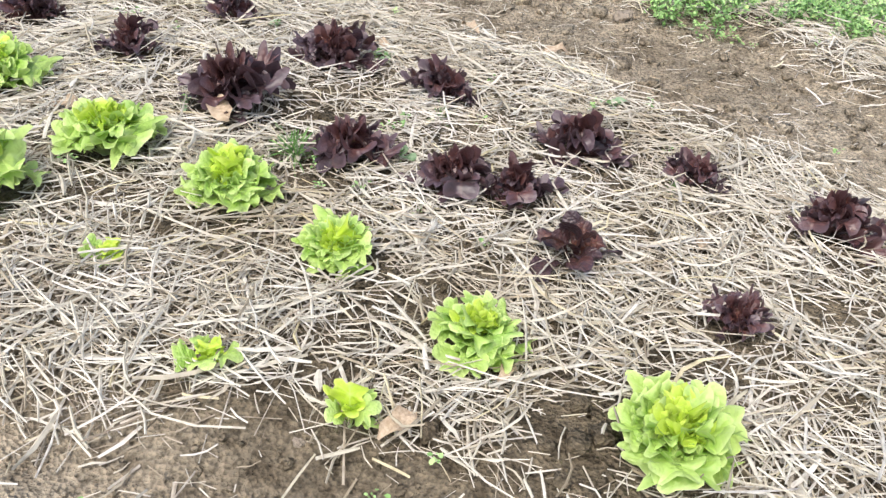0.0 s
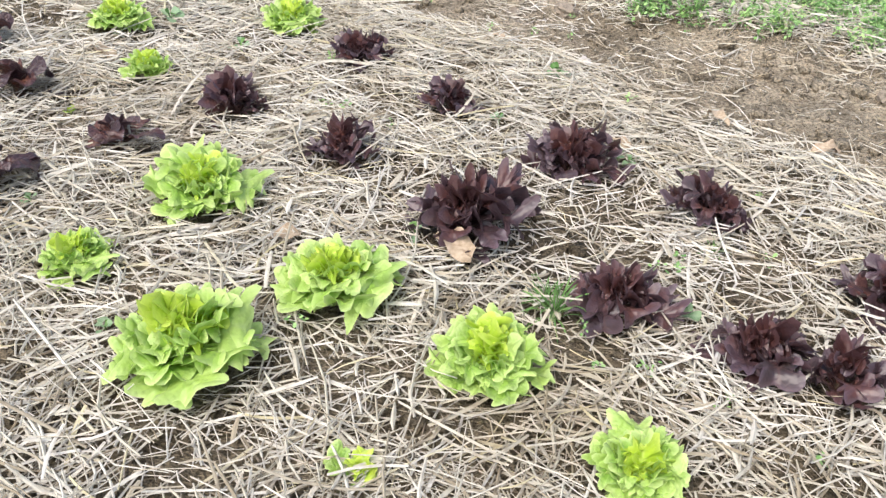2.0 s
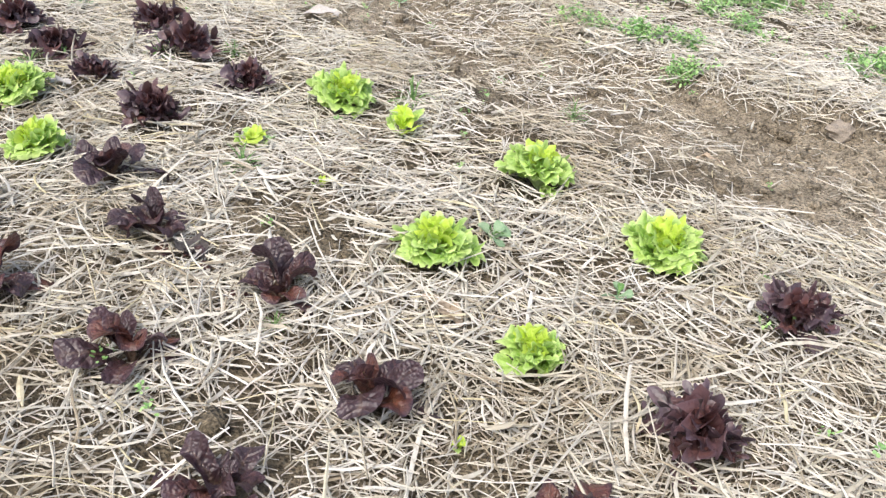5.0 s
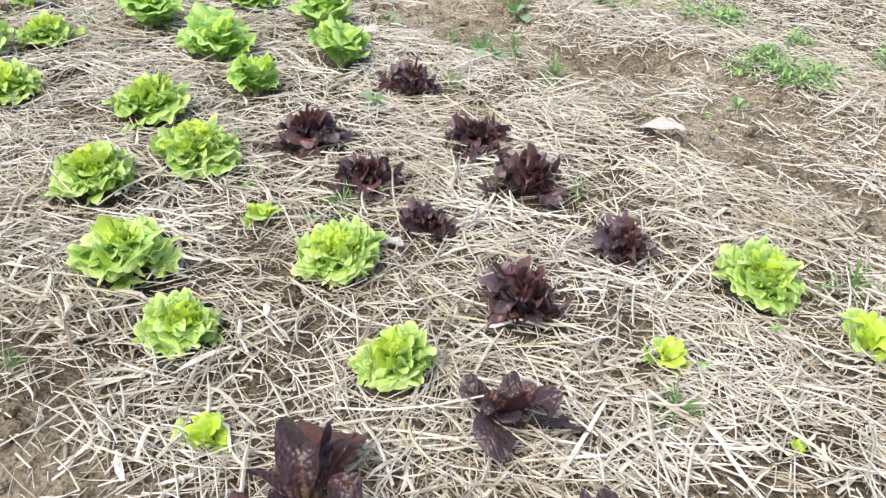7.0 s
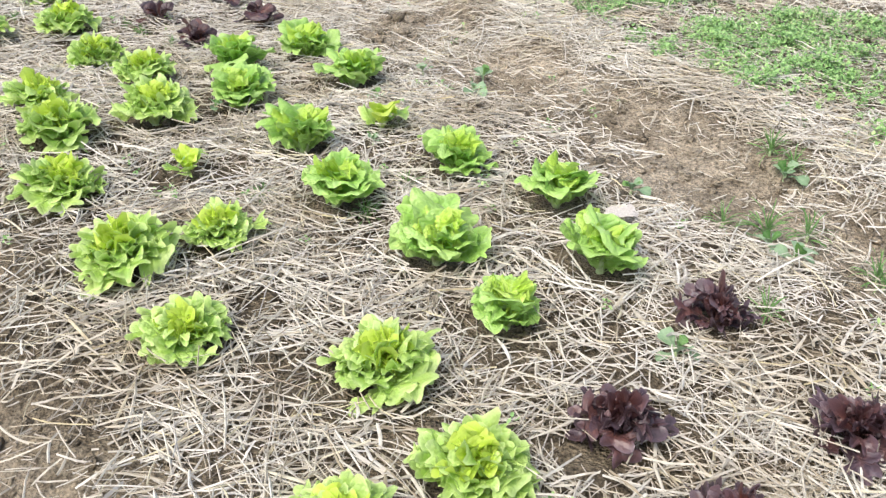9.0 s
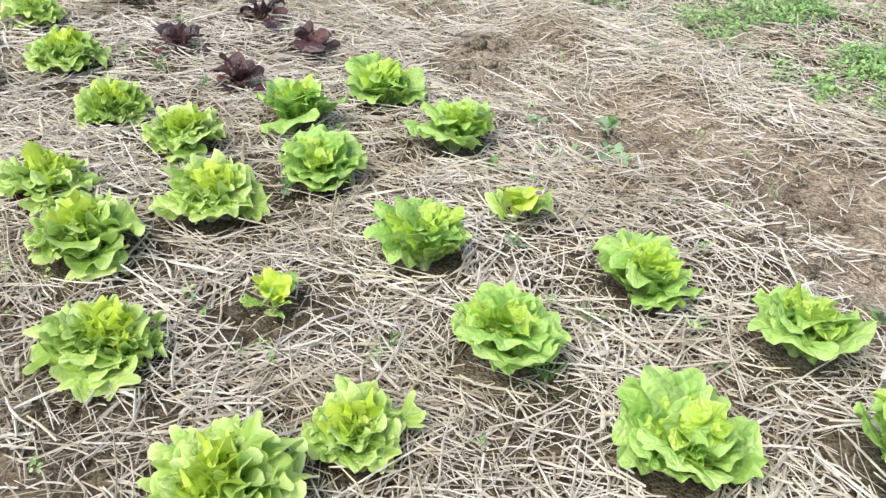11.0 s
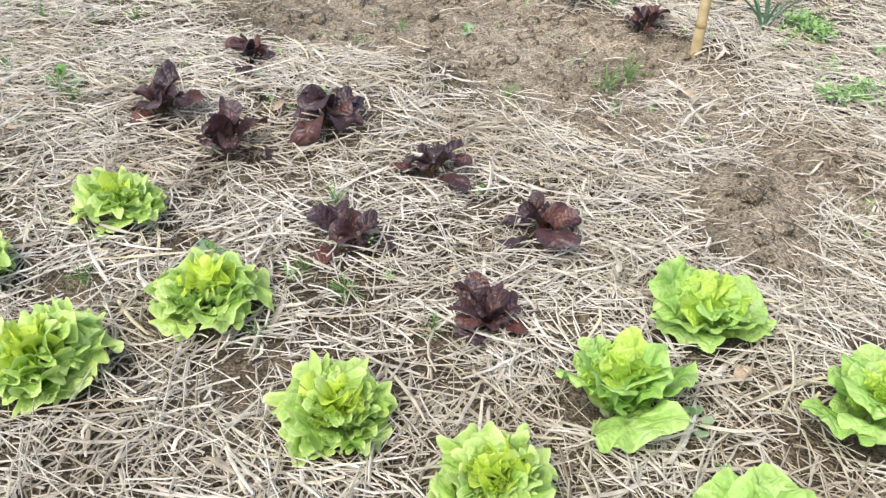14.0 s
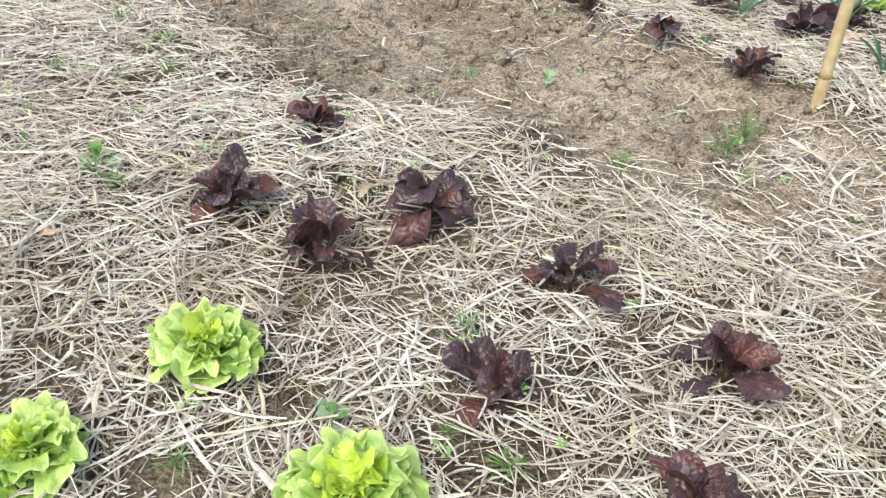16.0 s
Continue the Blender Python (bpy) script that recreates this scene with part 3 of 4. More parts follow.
def stem_mesh(mat):
    verts, faces = [], []
    for i, (r, z) in enumerate(((0.5, 0.0), (0.42, 0.4), (0.36, 0.8), (0.22, 1.0))):
        verts += [(r * math.cos(k * 0.7854), r * math.sin(k * 0.7854), z) for k in range(8)]
        if i:
            faces += [((i - 1) * 8 + k, (i - 1) * 8 + (k + 1) % 8, i * 8 + (k + 1) % 8, i * 8 + k) for k in range(8)]
    faces.append(tuple(range(24, 32)))
    return mesh_from("stem", verts, faces, mat)


RED_STEM = stem_mesh(plain_material("red_stem", (0.07, 0.05, 0.035), (0.12, 0.075, 0.05), 6, 0.5, 0.1))
PALE_STEM = stem_mesh(plain_material("pale_stem", (0.42, 0.55, 0.25), (0.58, 0.68, 0.40), 6, 0.5, 0.1))


def rosette(name, x, y, z, width, leaves, count, reach, heart, tall, rng, label, category, group, parts=("outer_leaf", "leaf", "heart_leaf")):
    """A plant: an empty at the foot with its stem and each leaf as a part. reach, heart: leaf length at the rim and in the middle, in widths."""
    plant = new(name)
    plant.empty_display_size = 0.05
    plant.matrix_world = pose(x, y, z, rng.uniform(-7, 7), rng.uniform(-7, 7), rng.uniform(0, 360))
    size = "large " if width > 0.205 else ("small " if 0.11 < width < 0.158 else "")
    tagged(plant, size + label, category, group)
    if count > 5:
        stem = new("stem", RED_STEM if name.startswith("red") else PALE_STEM)
        stem.parent = plant
        stem.matrix_local = pose(0, 0, -0.008) @ Matrix.Diagonal((0.10 * width, 0.10 * width, 0.16 * width * tall + 0.006, 1))
    turn = rng.uniform(0, 360)
    for k in range(count):
        f = (k + 0.5) / count
        ring = 0 if f < 0.36 else (1 if f < 0.74 else 2)
        mesh = leaves[ring][rng.randrange(len(leaves[ring]))]
        turn += 137.5 + rng.uniform(-26, 26)
        long = width * (reach + (heart - reach) * f) * rng.uniform(0.82, 1.12)
        leaf = new(parts[ring], mesh)
        leaf.parent = plant
        leaf.matrix_local = (pose(0, 0, 0.003 + 0.14 * width * tall * f, 0, 0, turn)
                             @ pose(0.05 * width * (1 - f), 0, 0, rng.uniform(-22, 22), rng.uniform(-12, 8), rng.uniform(-14, 14))
                             @ Matrix.Diagonal((long, long * rng.uniform(0.85, 1.2), long * tall * rng.uniform(0.85, 1.15), 1)))
    return plant


def head(name, x, y, width, leaves, count, spread, reach, heart, tall, rng, label, category, group, lopsided=0.12):
    """A lettuce: an empty at the foot with its stem and each leaf as a part. spread: how steep the outer and the heart leaves stand, in degrees;
    reach, heart: leaf length at the rim and in the middle, in widths."""
    plant = new(name)
    plant.empty_display_size = 0.05
    plant.matrix_world = pose(x, y, ground_z(x, y), rng.uniform(-5, 5), rng.uniform(-5, 5), rng.uniform(0, 360))
    size = "large " if width > 0.205 else ("small " if 0.11 < width < 0.158 else "")
    tagged(plant, size + label, category, group)
    if count > 7:
        stem = new("stem", RED_STEM if name.startswith("red") else PALE_STEM)
        stem.parent = plant
        stem.matrix_local = pose(0, 0, -0.008) @ Matrix.Diagonal((0.10 * width, 0.10 * width, 0.16 * width * tall + 0.006, 1))
    turn = rng.uniform(0, 360)
    for k in range(count):
        f = (k + 0.5) / count
        ring = 0 if f < 0.32 else (1 if f < 0.66 else 2)
        turn += 137.5 + rng.uniform(-24, 24)
        long = width * (reach + (heart - reach) * f) * rng.uniform(0.76, 1.14) * (1 + lopsided * math.cos(radians(turn)))
        steep = spread[0] + (spread[1] - spread[0]) * f ** 0.85 + rng.uniform(-13, 13)
        leaf = new(("outer_leaf", "leaf", "heart_leaf")[ring], leaves[ring][rng.randrange(len(leaves[ring]))])
        leaf.parent = plant
        leaf.matrix_local = (pose(0, 0, 0.004 + 0.09 * width * tall * f, 0, 0, turn)
                             @ pose(0.06 * width * (1 - f), 0, 0, 0, -steep, rng.uniform(-14, 14)) @ pose(0, 0, 0, rng.uniform(-20, 20), 0, 0)
                             @ Matrix.Diagonal((long, long * rng.uniform(0.85, 1.2), long * rng.uniform(0.85, 1.15), 1)))
    return plant


rng = random.Random(77)
for x, y, w in GREEN_A + GREEN_B:
    head("green_lettuce", x, y, w, OAK_GREEN, 82 if w > 0.17 else 58, (22, 76), 0.54, 0.36, 1.0, rng,
         "bright yellow-green oak leaf lettuce growing through straw", "lettuce", "green oak leaf lettuces")
for x, y, w in RED_A:
    head("red_lettuce", x, y, w, OAK_RED, 46 if w > 0.17 else 34, (10, 74), 0.55, 0.34, 1.0, rng,
         "dark purple-red oak leaf lettuce growing through straw", "lettuce", "red oak leaf lettuces", 0.2)
for x, y, w in COS_A + COS_B:
    head("red_cos_lettuce", x, y, w, COS_RED, rng.choice((10, 11, 12)) if w > 0.1 else 7, (10, 54), 0.63, 0.46, 1.1, rng,
         "dark maroon cos lettuce with broad glossy leaves", "lettuce", "red cos lettuces", 0.25)
for x, y, w in ROMAINES:
    head("romaine_lettuce", x, y, w, COS_GREEN, 28, (36, 80), 0.60, 0.44, 1.0, rng,
         "fresh green romaine lettuce with crinkled leaves", "lettuce", "romaine lettuces")
for x, y, w in SPROUTS:
    head("lettuce_seedling", x, y, w, SPROUT, 11 if w > 0.05 else 7, (26, 72), 0.74, 0.58, 1.0, rng,
         "small pale green lettuce seedling in the straw", "lettuce", "lettuce seedlings")

# ---- weeds that stand singly, x, y, width ----
BROAD_WEEDS = [(-0.227, 2.253, 0.05), (-0.497, 2.318, 0.045), (-0.11, 1.69, 0.055), (-0.59, 1.824, 0.045), (0.369, 2.056, 0.06),
               (-0.189, 2.225, 0.04), (-0.38, 2.638, 0.066), (-1.008, 1.448, 0.036), (-1.402, 1.734, 0.05), (-1.322, 1.761, 0.038),
               (-1.49, 2.75, 0.08), (-1.227, 2.612, 0.056), (-2.965, 3.80, 0.088), (-2.823, 4.354, 0.098), (-2.024, 4.329, 0.066),
               (-2.77, 4.278, 0.10), (-3.182, 4.475, 0.084), (-2.81, 4.748, 0.108), (-3.80, 4.97, 0.10), (-4.014, 5.058, 0.064)]
BROAD_WEEDS_END = [(-4.039, 4.737, 0.069), (-4.445, 4.456, 0.056), (-3.905, 4.428, 0.058), (-3.827, 5.147, 0.088), (-4.45, 4.76, 0.066),
                   (-5.395, 4.989, 0.072), (-4.712, 6.695, 0.06), (-5.159, 6.42, 0.065), (-4.921, 5.387, 0.043), (-6.121, 5.643, 0.09)]
TUFTS = [(-0.333, 1.676, 0.081), (-0.318, 1.655, 0.11), (0.448, 1.667, 0.046), (-0.039, 1.909, 0.057), (-2.079, 2.89, 0.095),
         (-1.781, 3.364, 0.109), (-1.823, 2.356, 0.05), (-2.81, 4.02, 0.09), (-2.54, 3.478, 0.095), (-2.36, 3.56, 0.078),
         (-2.834, 3.285, 0.08), (-3.114, 2.598, 0.055), (-2.566, 4.297, 0.088), (-3.706, 4.22, 0.082), (-4.02, 4.019, 0.071),
         (-3.741, 4.051, 0.087), (-4.616, 3.696, 0.048), (-4.678, 4.409, 0.081), (-4.889, 3.954, 0.049), (-5.116, 4.97, 0.052)]
TUFTS_END = [(-5.213, 5.012, 0.054), (-4.917, 4.892, 0.059), (-6.104, 5.59, 0.11), (-5.225, 5.251, 0.092), (-6.04, 5.563, 0.074),
             (-5.383, 6.437, 0.066), (-4.947, 5.976, 0.083), (-6.091, 5.392, 0.058),
             (-6.459, 6.428, 0.103), (-6.268, 6.305, 0.082)]
TUFTS_FURROW = [(-2.94, 4.434, 0.099), (-2.831, 4.438, 0.126), (-2.738, 4.451, 0.111), (-2.794, 4.79, 0.1), (-2.86, 4.84, 0.11), (-2.579, 4.324, 0.104), (-1.351, 3.463, 0.084),
                (-4.678, 6.128, 0.099), (-4.626, 6.23, 0.119), (-4.645, 5.98, 0.063)]
TUFTS_BEYOND = [(-6.457, 6.053, 0.08), (-6.285, 6.073, 0.07), (-6.173, 6.127, 0.08), (-6.309, 5.673, 0.07), (-6.049, 5.559, 0.07),
                (-5.907, 5.767, 0.05), (-6.401, 5.822, 0.06), (-5.216, 4.789, 0.06), (-5.109, 4.966, 0.07), (-5.601, 4.851, 0.06)]
ONIONS = [(-4.578, 6.946, 0.11), (-4.276, 6.938, 0.128), (-4.216, 6.568, 0.098), (-4.198, 7.112, 0.114)]

WEED_LEAVES = family((GREY_WEED, GREY_WEED, WEED), 600, (40, -12, 0.66), (58, 10, 0.66), (70, 30, 0.6), stalk=0.34, lobes=1.0, lobe_depth=0.08, frill=0.03, waves=1.5, cup=0.10, rows=9, cols=4)
GRASS_LEAVES = family((WEED, WEED, WEED), 700, (44, -30, 0.045), (62, 0, 0.04), (80, 45, 0.04), stalk=0.04, lobes=1.0, lobe_depth=0.0, frill=0.01, waves=1.0, cup=0.3, rows=8, cols=2)
ONION_LEAVES = family((ONION, ONION, ONION), 800, (66, 30, 0.05), (78, 55, 0.05), (88, 80, 0.05), stalk=0.02, lobes=1.0, lobe_depth=0.0, frill=0.0, waves=1.0, cup=0.6, rows=8, cols=4)
for x, y, w in BROAD_WEEDS + BROAD_WEEDS_END:
    rosette("broadleaf_weed", x, y, ground_z(x, y) + 0.012, w, WEED_LEAVES, 6, 0.62, 0.4, 1.0, rng,
            "small grey-green broadleaf weed sprouting between straws", "weed", "broadleaf weeds", ("leaf", "leaf", "leaf"))
for x, y, w in TUFTS + TUFTS_END + TUFTS_FURROW + TUFTS_BEYOND:
    rosette("grass_tuft", x, y, ground_z(x, y), w, GRASS_LEAVES, 30, 0.60, 0.66, 1.0, rng,
            "thin tuft of green grass growing up through straw", "grass", "grass tufts", ("blade", "blade", "blade"))
for x, y, w in ONIONS:
    rosette("spring_onion", x, y, ground_z(x, y), w, ONION_LEAVES, 11, 1.5, 1.6, 1.0, rng,
            "blue-green spring onion clump with upright tubular leaves", "onion", "spring onions", ("leaf", "leaf", "leaf"))

# ---- fallen leaves, scraps and stones ----
FALLEN = [(0.252, 2.42, 0.085), (0.103, 1.06, 0.05), (-0.047, 0.941, 0.06), (0.467, 1.463, 0.05), (0.016, 2.501, 0.073),
          (-0.218, 2.293, 0.055), (-0.819, 1.747, 0.06), (-1.545, 2.466, 0.094), (-0.996, 3.33, 0.062), (-0.579, 2.919, 0.053), (-2.585, 3.671, 0.077),
          (-4.37, 4.902, 0.055), (-6.071, 5.335, 0.05), (-5.511, 5.661, 0.06), (-4.453, 6.14, 0.068), (-4.261, 6.781, 0.063), (-4.687, 5.869, 0.05)]
SCRAPS = [(-0.325, 2.788, 0.062), (-2.679, 3.159, 0.066)]
STONES = [(0.485, 2.805, 0.067), (-0.601, 3.626, 0.089), (-0.561, 3.25, 0.06), (-0.393, 3.297, 0.08), (-1.666, 2.559, 0.03), (-1.699, 2.662, 0.037),
          (-4.568, 5.734, 0.054), (-4.667, 6.083, 0.028), (-4.634, 6.11, 0.028), (-4.69, 6.113, 0.023), (-5.667, 6.077, 0.056), (-4.947, 6.063, 0.037),
          (-3.26, 2.874, 0.026), (-0.174, 0.926, 0.019), (-4.515, 4.3, 0.033)]

DRY_SHAPES = [leaf_mesh("dry_leaf", DRY_LEAF, 900 + k, 26 - 8 * k, -20 + 6 * k, 0.36 + 0.05 * k, 0.10, 1.0, 0.08, 0.07, 1.8, 0.22, 14, 6) for k in range(4)]
SCRAP_SHAPES = [leaf_mesh("husk_scrap", PALE, 950 + k, 16, -14, 0.62, 0.02, 1.6, 0.3, 0.06, 1.4, 0.1, 10, 6) for k in range(3)]
for k, (x, y, w) in enumerate(FALLEN):
    leaf = new("dry_leaf", DRY_SHAPES[k % 4])
    leaf.matrix_world = pose(x, y, ground_z(x, y) + 0.024, rng.uniform(-14, 14), rng.uniform(-10, 10), rng.uniform(0, 360)) @ pose(-0.55 * w, 0, 0) @ Matrix.Scale(1.1 * w, 4)
    tagged(leaf, "curled tan dry tree leaf lying on straw", "dry leaf", "fallen leaves")
for k, (x, y, w) in enumerate(SCRAPS):
    leaf = new("husk_scrap", SCRAP_SHAPES[k % 3])
    leaf.matrix_world = pose(x, y, ground_z(x, y) + 0.022, rng.uniform(-10, 10), rng.uniform(-8, 8), rng.uniform(0, 360)) @ pose(-0.5 * w, 0, 0) @ Matrix.Scale(w, 4)
    tagged(leaf, "bleached whitish scrap of dry husk on the ground", "husk scrap", "bleached scraps")


def lying_leaf(name, mesh, x, y, up, heading, long, broad, label, category):
    leaf = new(name, mesh)
    leaf.matrix_world = pose(x, y, ground_z(x, y) + up, 6, -4, heading) @ pose(-0.5 * long, 0, 0) @ Matrix.Diagonal((long, long * broad, long, 1))
    tagged(leaf, label, category)


WILTED = plain_material("wilted_leaf", (0.060, 0.050, 0.046), (0.125, 0.108, 0.098), 14)
lying_leaf("dry_leaf", DRY_SHAPES[1], -0.508, 1.77, 0.035, -44, 0.115, 0.95, "broad tan dry leaf leaning under a red lettuce", "dry leaf")
lying_leaf("husk_scrap", SCRAP_SHAPES[1], -2.213, 3.985, 0.024, 11, 0.125, 0.55, "bleached torn sheath lying at the straw's edge", "husk scrap")
lying_leaf("husk_scrap", SCRAP_SHAPES[2], -3.168, 4.256, 0.045, 20, 0.085, 0.9, "curled whitish husk scrap beside a romaine lettuce", "husk scrap")
lying_leaf("wilted_leaf", leaf_mesh("wilted_leaf", WILTED, 970, 20, -24, 0.95, 0.05, 2.2, 0.25, 0.08, 2.4, 0.15, 14, 8), -2.051, 2.525, 0.026, 150, 0.085, 1.0,
           "withered grey-brown lettuce leaf lying flat on straw", "dead leaf")


def stone_mesh(seed):
    bm = bmesh.new()
    bmesh.ops.create_icosphere(bm, subdivisions=3, radius=0.5)
    r = random.Random(seed)
    shift = Vector((r.uniform(0, 50), r.uniform(0, 50), r.uniform(0, 50)))
    for p in bm.verts:
        p.co *= 1 + 0.6 * noise.noise(p.co * 1.7 + shift) + 0.35 * noise.noise(p.co * 4.5 + shift) + 0.16 * noise.noise(p.co * 11 + shift)
        p.co.z *= 0.62
        p.co.y *= 0.8
    me = bpy.data.meshes.new("stone")
    bm.to_mesh(me)
    bm.free()
    me.materials.append(STONE)
    return me


ROCKS = [stone_mesh(k) for k in range(4)]
for k, (x, y, w) in enumerate(STONES):
    rock = new("stone", ROCKS[k % 4])
    rock.matrix_world = pose(x, y, ground_z(x, y) + 0.12 * w, 0, 0, rng.uniform(0, 360)) @ Matrix.Scale(w, 4)
    tagged(rock, "dusty grey-brown stone half sunk in soil", "stone", "stones")


# ---- bamboo stake ----
def tube_mesh(name, rings, sides, mat):
    """rings: (centre x, centre y, z, radius) from foot to head, capped at both ends."""
    verts, faces = [], []
    for i, (cx, cy, z, r) in enumerate(rings):
        verts += [(cx + r * math.cos(6.2832 * k / sides), cy + r * math.sin(6.2832 * k / sides), z) for k in range(sides)]
        if i:
            faces += [((i - 1) * sides + k, (i - 1) * sides + (k + 1) % sides, i * sides + (k + 1) % sides, i * sides + k) for k in range(sides)]
    faces += [tuple(range(sides))[::-1], tuple(range((len(rings) - 1) * sides, len(rings) * sides))]
    return mesh_from(name, verts, faces, mat)


def bamboo_stake(x, y, lean, length, radius):
    stake = new("bamboo_stake")
    stake.matrix_world = pose(x, y, ground_z(x, y), 0, lean, 0)
    tagged(stake, "yellow-brown bamboo stake pushed into bare soil", "stake")

    def place(z):
        s = z / length
        return 0.006 * math.sin(5 * s), 0.005 * math.sin(7 * s), radius * (1 - 0.12 * s)

    zs = [-0.06 + (length + 0.06) * i / 40 for i in range(41)]
    culm = new("culm", tube_mesh("culm", [(place(z)[0], place(z)[1], z, place(z)[2]) for z in zs], 16, BAMBOO))
    culm.parent = stake
    for z in (0.09, 0.33, 0.58, 0.84, 1.1):
        cx, cy, r = place(z)
        joint = new("joint", tube_mesh("joint", [(cx, cy, z + dz, r * k) for dz, k in ((-0.008, 1.004), (-0.003, 1.06), (0.001, 1.09), (0.004, 1.05), (0.008, 1.004))], 16, BAMBOO_JOINT))
        joint.parent = stake


bamboo_stake(-4.43, 6.365, -1.5, 1.3, 0.0165)


# ---- low weeds on the far bank ----
# patches of low weeds: u, v, radius
WEED_PATCHES = [(0.72, 2.95, 0.2), (1.03, 2.82, 0.17), (1.04, 2.53, 0.05), (1.14, 2.67, 0.11), (1.25, 2.58, 0.05), (1.52, 2.74, 0.1), (1.68, 2.76, 0.13),
                (1.76, 3.07, 0.15), (1.79, 2.63, 0.12), (1.95, 2.59, 0.15), (2.12, 2.46, 0.08), (2.25, 2.45, 0.06), (2.5, 3.2, 0.2), (2.75, 2.9, 0.12), (3.2, 2.35, 0.05),
                (3.23, 2.83, 0.08), (3.29, 2.55, 0.06), (3.36, 2.89, 0.1), (3.43, 3.19, 0.13), (3.44, 2.45, 0.07), (3.62, 2.35, 0.05), (3.66, 2.85, 0.06),
                (3.93, 2.97, 0.11), (3.97, 2.53, 0.05), (4.04, 2.72, 0.12)]
WEED_PATCHES_END = [(4.24, 2.37, 0.09), (4.35, 2.28, 0.06), (4.84, 2.54, 0.08), (4.93, 2.29, 0.07), (5.05, 2.81, 0.14), (5.11, 2.38, 0.07), (5.24, 2.85, 0.1),
                    (5.36, 2.58, 0.12), (5.51, 2.8, 0.13), (5.61, 2.62, 0.17), (5.65, 2.42, 0.13), (5.77, 2.83, 0.15), (5.83, 2.39, 0.07), (5.86, 3.13, 0.12),
                    (5.95, 2.26, 0.05), (5.97, 2.87, 0.13), (6.0, 2.61, 0.12), (6.03, 3.11, 0.14), (6.11, 2.29, 0.05), (6.47, 2.36, 0.05), (6.55, 2.95, 0.12),
                    (6.94, 2.32, 0.06), (7.27, 2.66, 0.06), (7.28, 2.47, 0.05)]
WEED_PATCHES_DENSE = [(1.02, 2.93, 0.20), (0.82, 2.83, 0.1), (1.19, 2.84, 0.08), (1.9, 2.69, 0.1), (1.76, 2.84, 0.08), (1.58, 2.75, 0.08), (2.63, 2.87, 0.12),
                      (2.5, 3.16, 0.13), (2.23, 2.71, 0.09), (2.27, 2.54, 0.04), (5.7, 2.51, 0.1), (5.52, 2.62, 0.08), (5.15, 2.66, 0.13), (5.12, 2.96, 0.18),
                      (5.05, 3.36, 0.22), (5.07, 2.39, 0.08), (4.71, 2.55, 0.08), (4.36, 2.33, 0.08), (4.39, 2.54, 0.06), (4.85, 2.45, 0.08), (5.97, 2.72, 0.16),
                      (5.72, 2.78, 0.2), (5.53, 2.77, 0.15), (5.46, 2.55, 0.12), (6.53, 2.4, 0.06), (6.47, 2.77, 0.08), (5.84, 3.27, 0.12), (5.72, 2.35, 0.05),
                      (6.56, 2.48, 0.07), (6.54, 2.7, 0.08), (6.13, 2.34, 0.06), (6.02, 2.34, 0.05)]


def weed_cover(count, seed, on_bank, small, big, label):
    r = np.random.default_rng(seed)
    u, v = r.uniform(-0.8, 9.5, count), r.uniform(0.1, 4.3, count)
    far = np.interp(u, FAR_U, FAR_V)
    patch = fractal(u * 1.9, v * 2.1, 61, 4)
    if on_bank:
        near_patch = np.zeros(count)
        for pu, pv, pr in WEED_PATCHES + WEED_PATCHES_END + WEED_PATCHES_DENSE:
            pv, pr = pv + 0.05, 1.1 * pr
            near_patch = np.maximum(near_patch, 1 - smooth(0.35 * pr, 1.45 * pr, np.hypot(u - pu, v - pv) + 0.16 * (fractal(u * 9, v * 9, 63, 3) - 0.5)))
        dense = near_patch * (0.18 + 0.82 * smooth(0.42, 0.60, fractal(u * 8, v * 8, 65, 3))) + 0.05 * smooth(0.42, 0.6, patch) * smooth(far + 0.2, far + 0.6, v) * (1 - smooth(6.9, 7.5, u))
    else:
        dense = smooth(0.50, 0.66, fractal(u * 3.5, v * 3.5, 67, 3)) * (0.35 + 0.65 * smooth(7.8, 8.6, u))
    ok = r.random(count) < dense
    u, v = u[ok], v[ok]
    n, per = len(u), 9
    x, y = u * UX + v * VX, u * UY + v * VY
    size = r.uniform(small, big, (n, per))
    a = r.uniform(0, 6.283, (n, 1)) + np.arange(per)[None] * 2.39996 + r.normal(0, 0.3, (n, per))
    dist = r.uniform(0.3, 2.1, (n, per)) * size
    cx, cy = x[:, None] + dist * np.cos(a), y[:, None] + dist * np.sin(a)
    g = height(u, v)
    cz = g[:, None] + r.uniform(0.012, 0.055, (n, 1)) + r.uniform(-0.008, 0.016, (n, per))
    tip = r.normal(0.10, 0.6, (n, per))
    outline = [(-0.5, 0.0, 0.0), (-0.1, 0.42, 0.06), (0.4, 0.34, 0.02), (0.55, 0.0, -0.05), (0.4, -0.34, 0.02), (-0.1, -0.42, 0.06)]
    verts = np.zeros((n, per, 6, 3), np.float32)
    ca, sa = np.cos(a), np.sin(a)
    for k, (lx, ly, lz) in enumerate(outline):
        verts[:, :, k, 0] = cx + size * (lx * ca - ly * sa)
        verts[:, :, k, 1] = cy + size * (lx * sa + ly * ca)
        verts[:, :, k, 2] = cz + size * (lz + lx * tip)
    base = (np.arange(n * per) * 6)[:, None, None]
    quads = (base + np.array([[0, 1, 2, 3], [0, 3, 4, 5]])[None]).reshape(-1, 4)
    ob = new("weed_cover", quads_mesh("weed_cover", verts.reshape(-1, 3), quads, GROUND_WEED))
    tagged(ob, label, "weeds", kind="stuff")


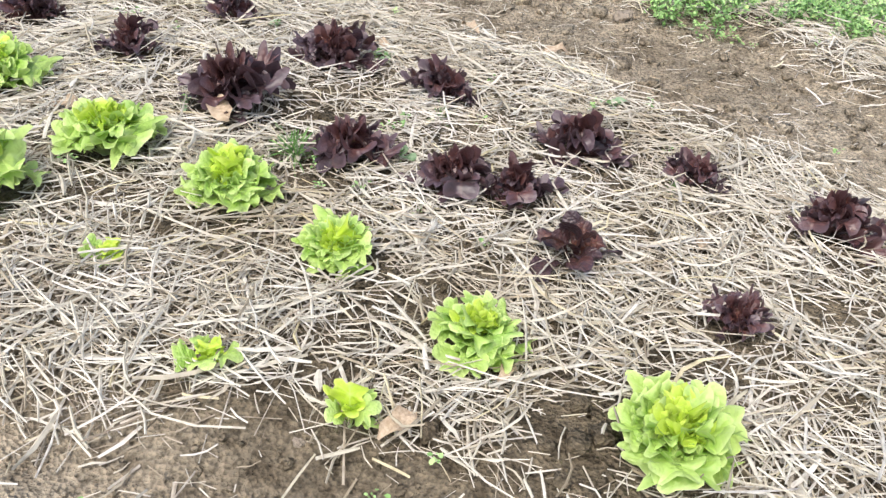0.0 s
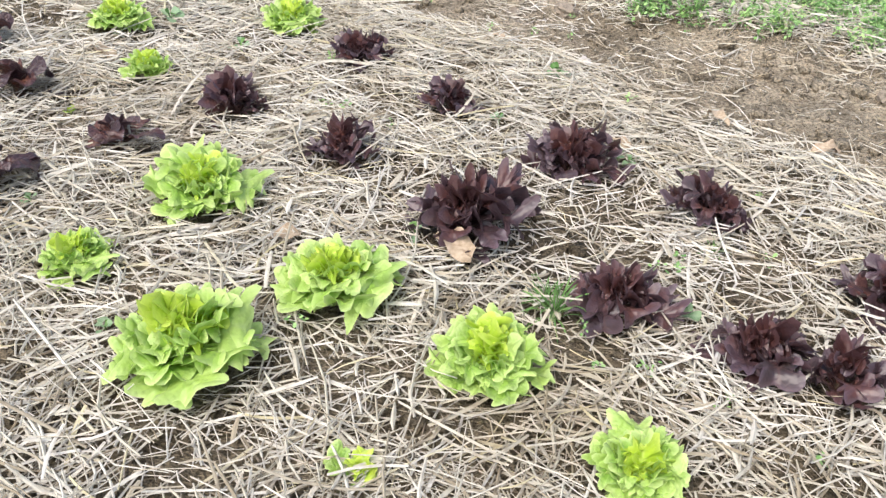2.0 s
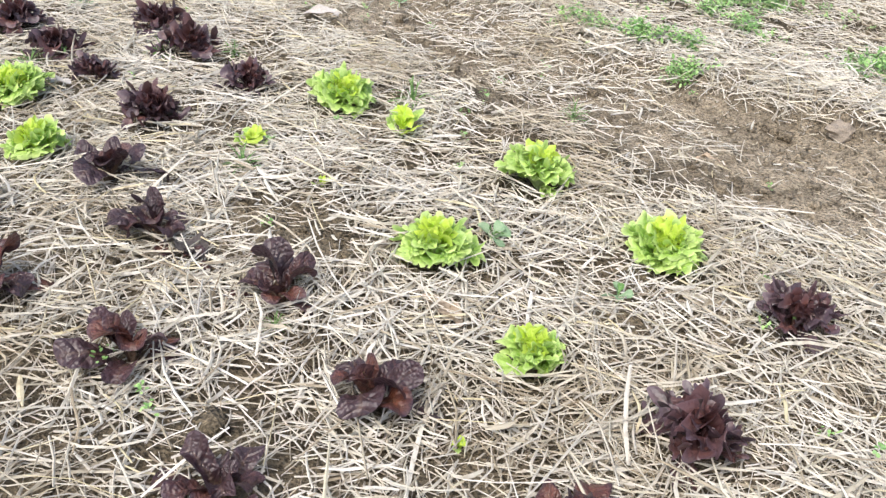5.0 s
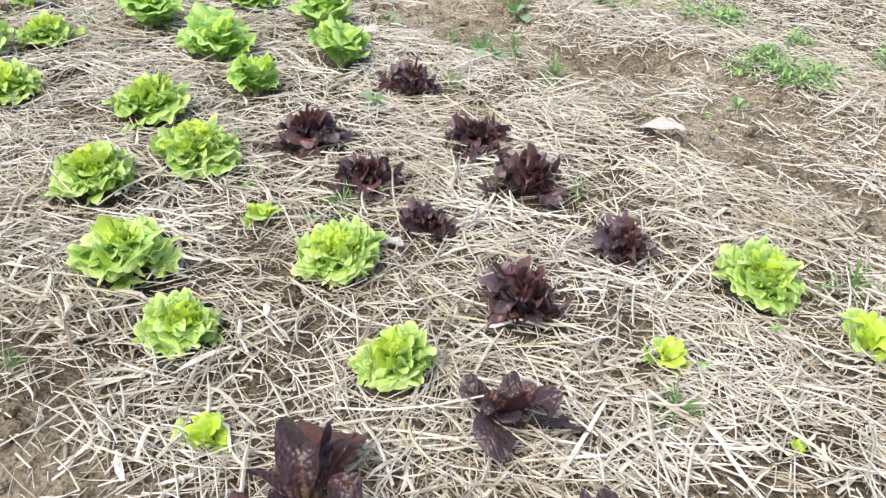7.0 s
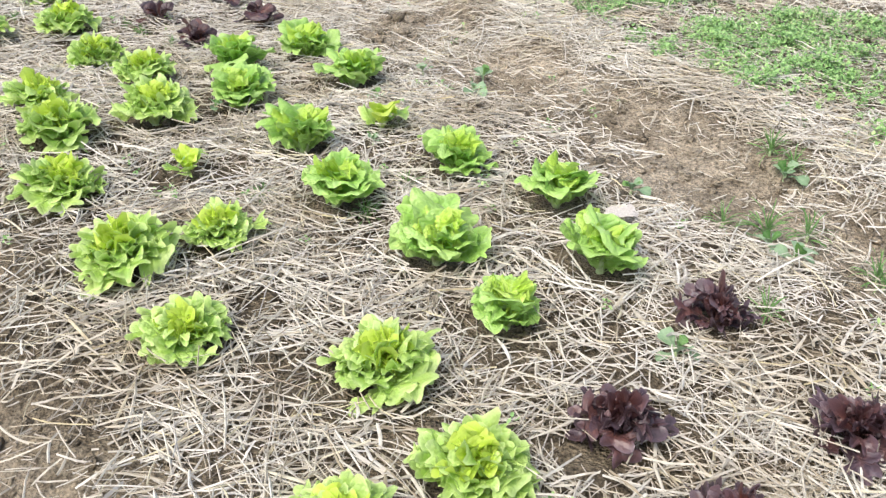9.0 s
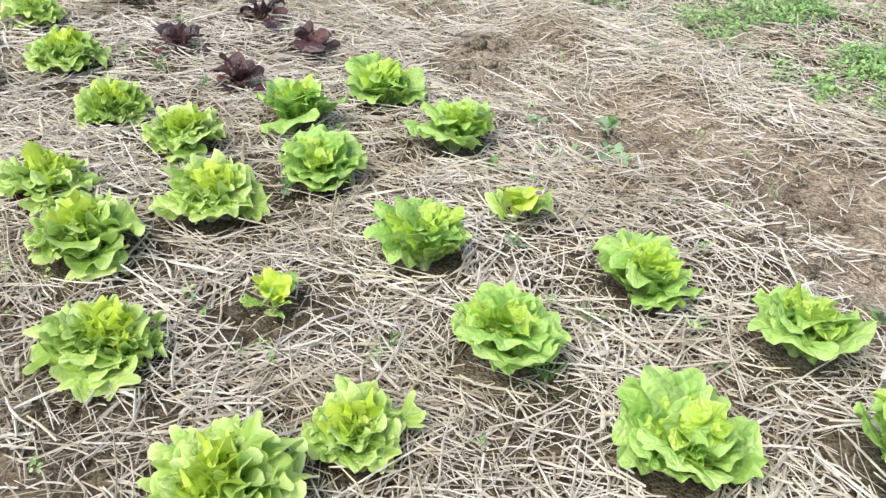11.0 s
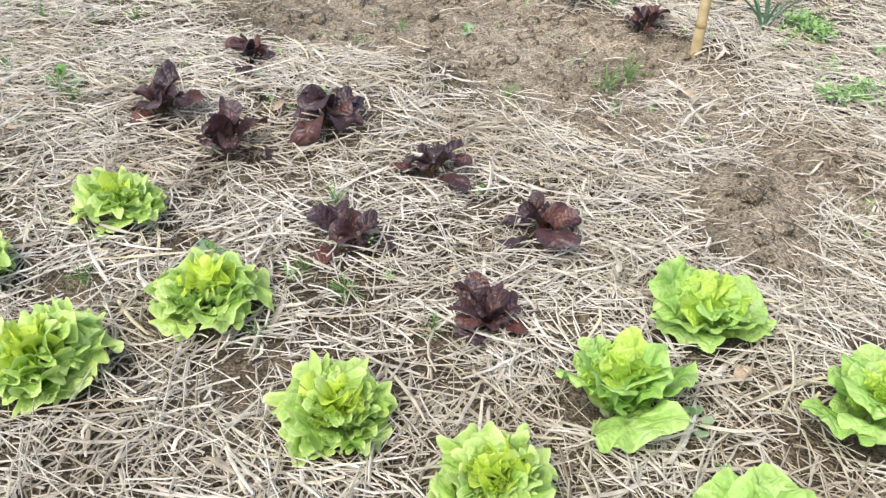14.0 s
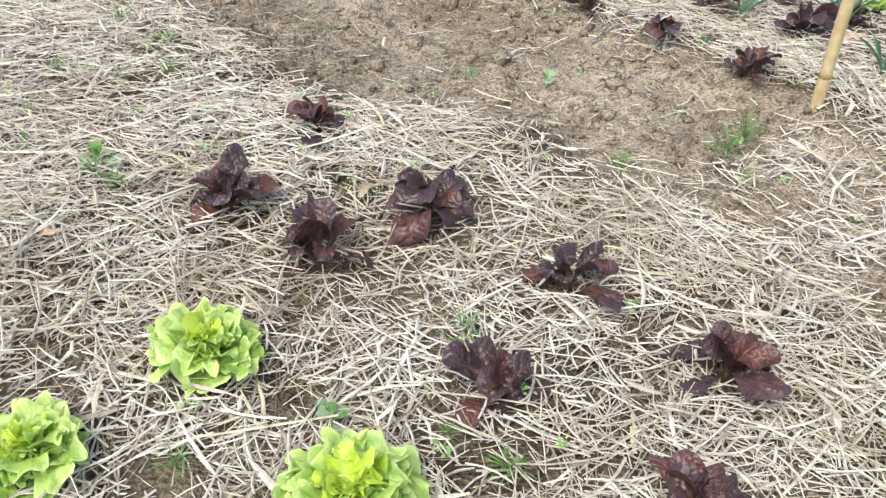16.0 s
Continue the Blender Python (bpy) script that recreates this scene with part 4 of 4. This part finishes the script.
weed_cover(230000, 71, True, 0.005, 0.0125, "low mat of small bright green weeds over straw")
weed_cover(4000, 72, False, 0.004, 0.009, "tiny green weed shoots scattered through the straw")


# ---- crumbs of soil ----
def clods(count, seed):
    r = np.random.default_rng(seed)
    u, v = r.uniform(-0.9, 9.5, count), r.uniform(-0.2, 2.9, count)
    ok = r.random(count) < (1 - mulch(u, v)) ** 1.5
    u, v = u[ok], v[ok]
    n = len(u)
    size = np.clip(r.lognormal(math.log(0.0050), 0.72, n), 0.002, 0.034)
    corners = np.array([(a, b, c) for a in (-1, 1) for b in (-1, 1) for c in (-1, 1)]) * 0.62
    verts = corners[None] * size[:, None, None] * r.uniform(0.55, 1.35, (n, 8, 3))
    t = r.uniform(0, 6.283, n)
    ca, sa = np.cos(t)[:, None], np.sin(t)[:, None]
    px, py = verts[:, :, 0] * ca - verts[:, :, 1] * sa, verts[:, :, 0] * sa + verts[:, :, 1] * ca
    out = np.stack([px + (u * UX + v * VX)[:, None], py + (u * UY + v * VY)[:, None], 0.8 * verts[:, :, 2] + (height(u, v) + 0.2 * size)[:, None]], -1)
    box = np.array([[0, 1, 3, 2], [4, 6, 7, 5], [0, 4, 5, 1], [2, 3, 7, 6], [0, 2, 6, 4], [1, 5, 7, 3]])
    quads = (np.arange(n)[:, None, None] * 8 + box[None]).reshape(-1, 4)
    ob = new("soil_crumbs", quads_mesh("soil_crumbs", out.reshape(-1, 3), quads, SOIL))
    near, far = np.interp(u, NEAR_U, NEAR_V), np.interp(u, FAR_U, FAR_V)
    edge = np.interp(u, SIDE_U, SIDE_V)
    worn = 0.8 * np.maximum(smooth(near - 0.12, near + 0.1, v) * (1 - smooth(far - 0.02, far + 0.25, v)), 0.8 * (1 - smooth(edge - 0.12, edge + 0.15, v)))
    ob.data.attributes.new("trodden", "FLOAT", "POINT").data.foreach_set("value", np.repeat(worn, 8).astype(np.float32))
    tagged(ob, "loose brown crumbs and clods of dry soil", "soil crumbs", kind="stuff")


clods(40000, 81)
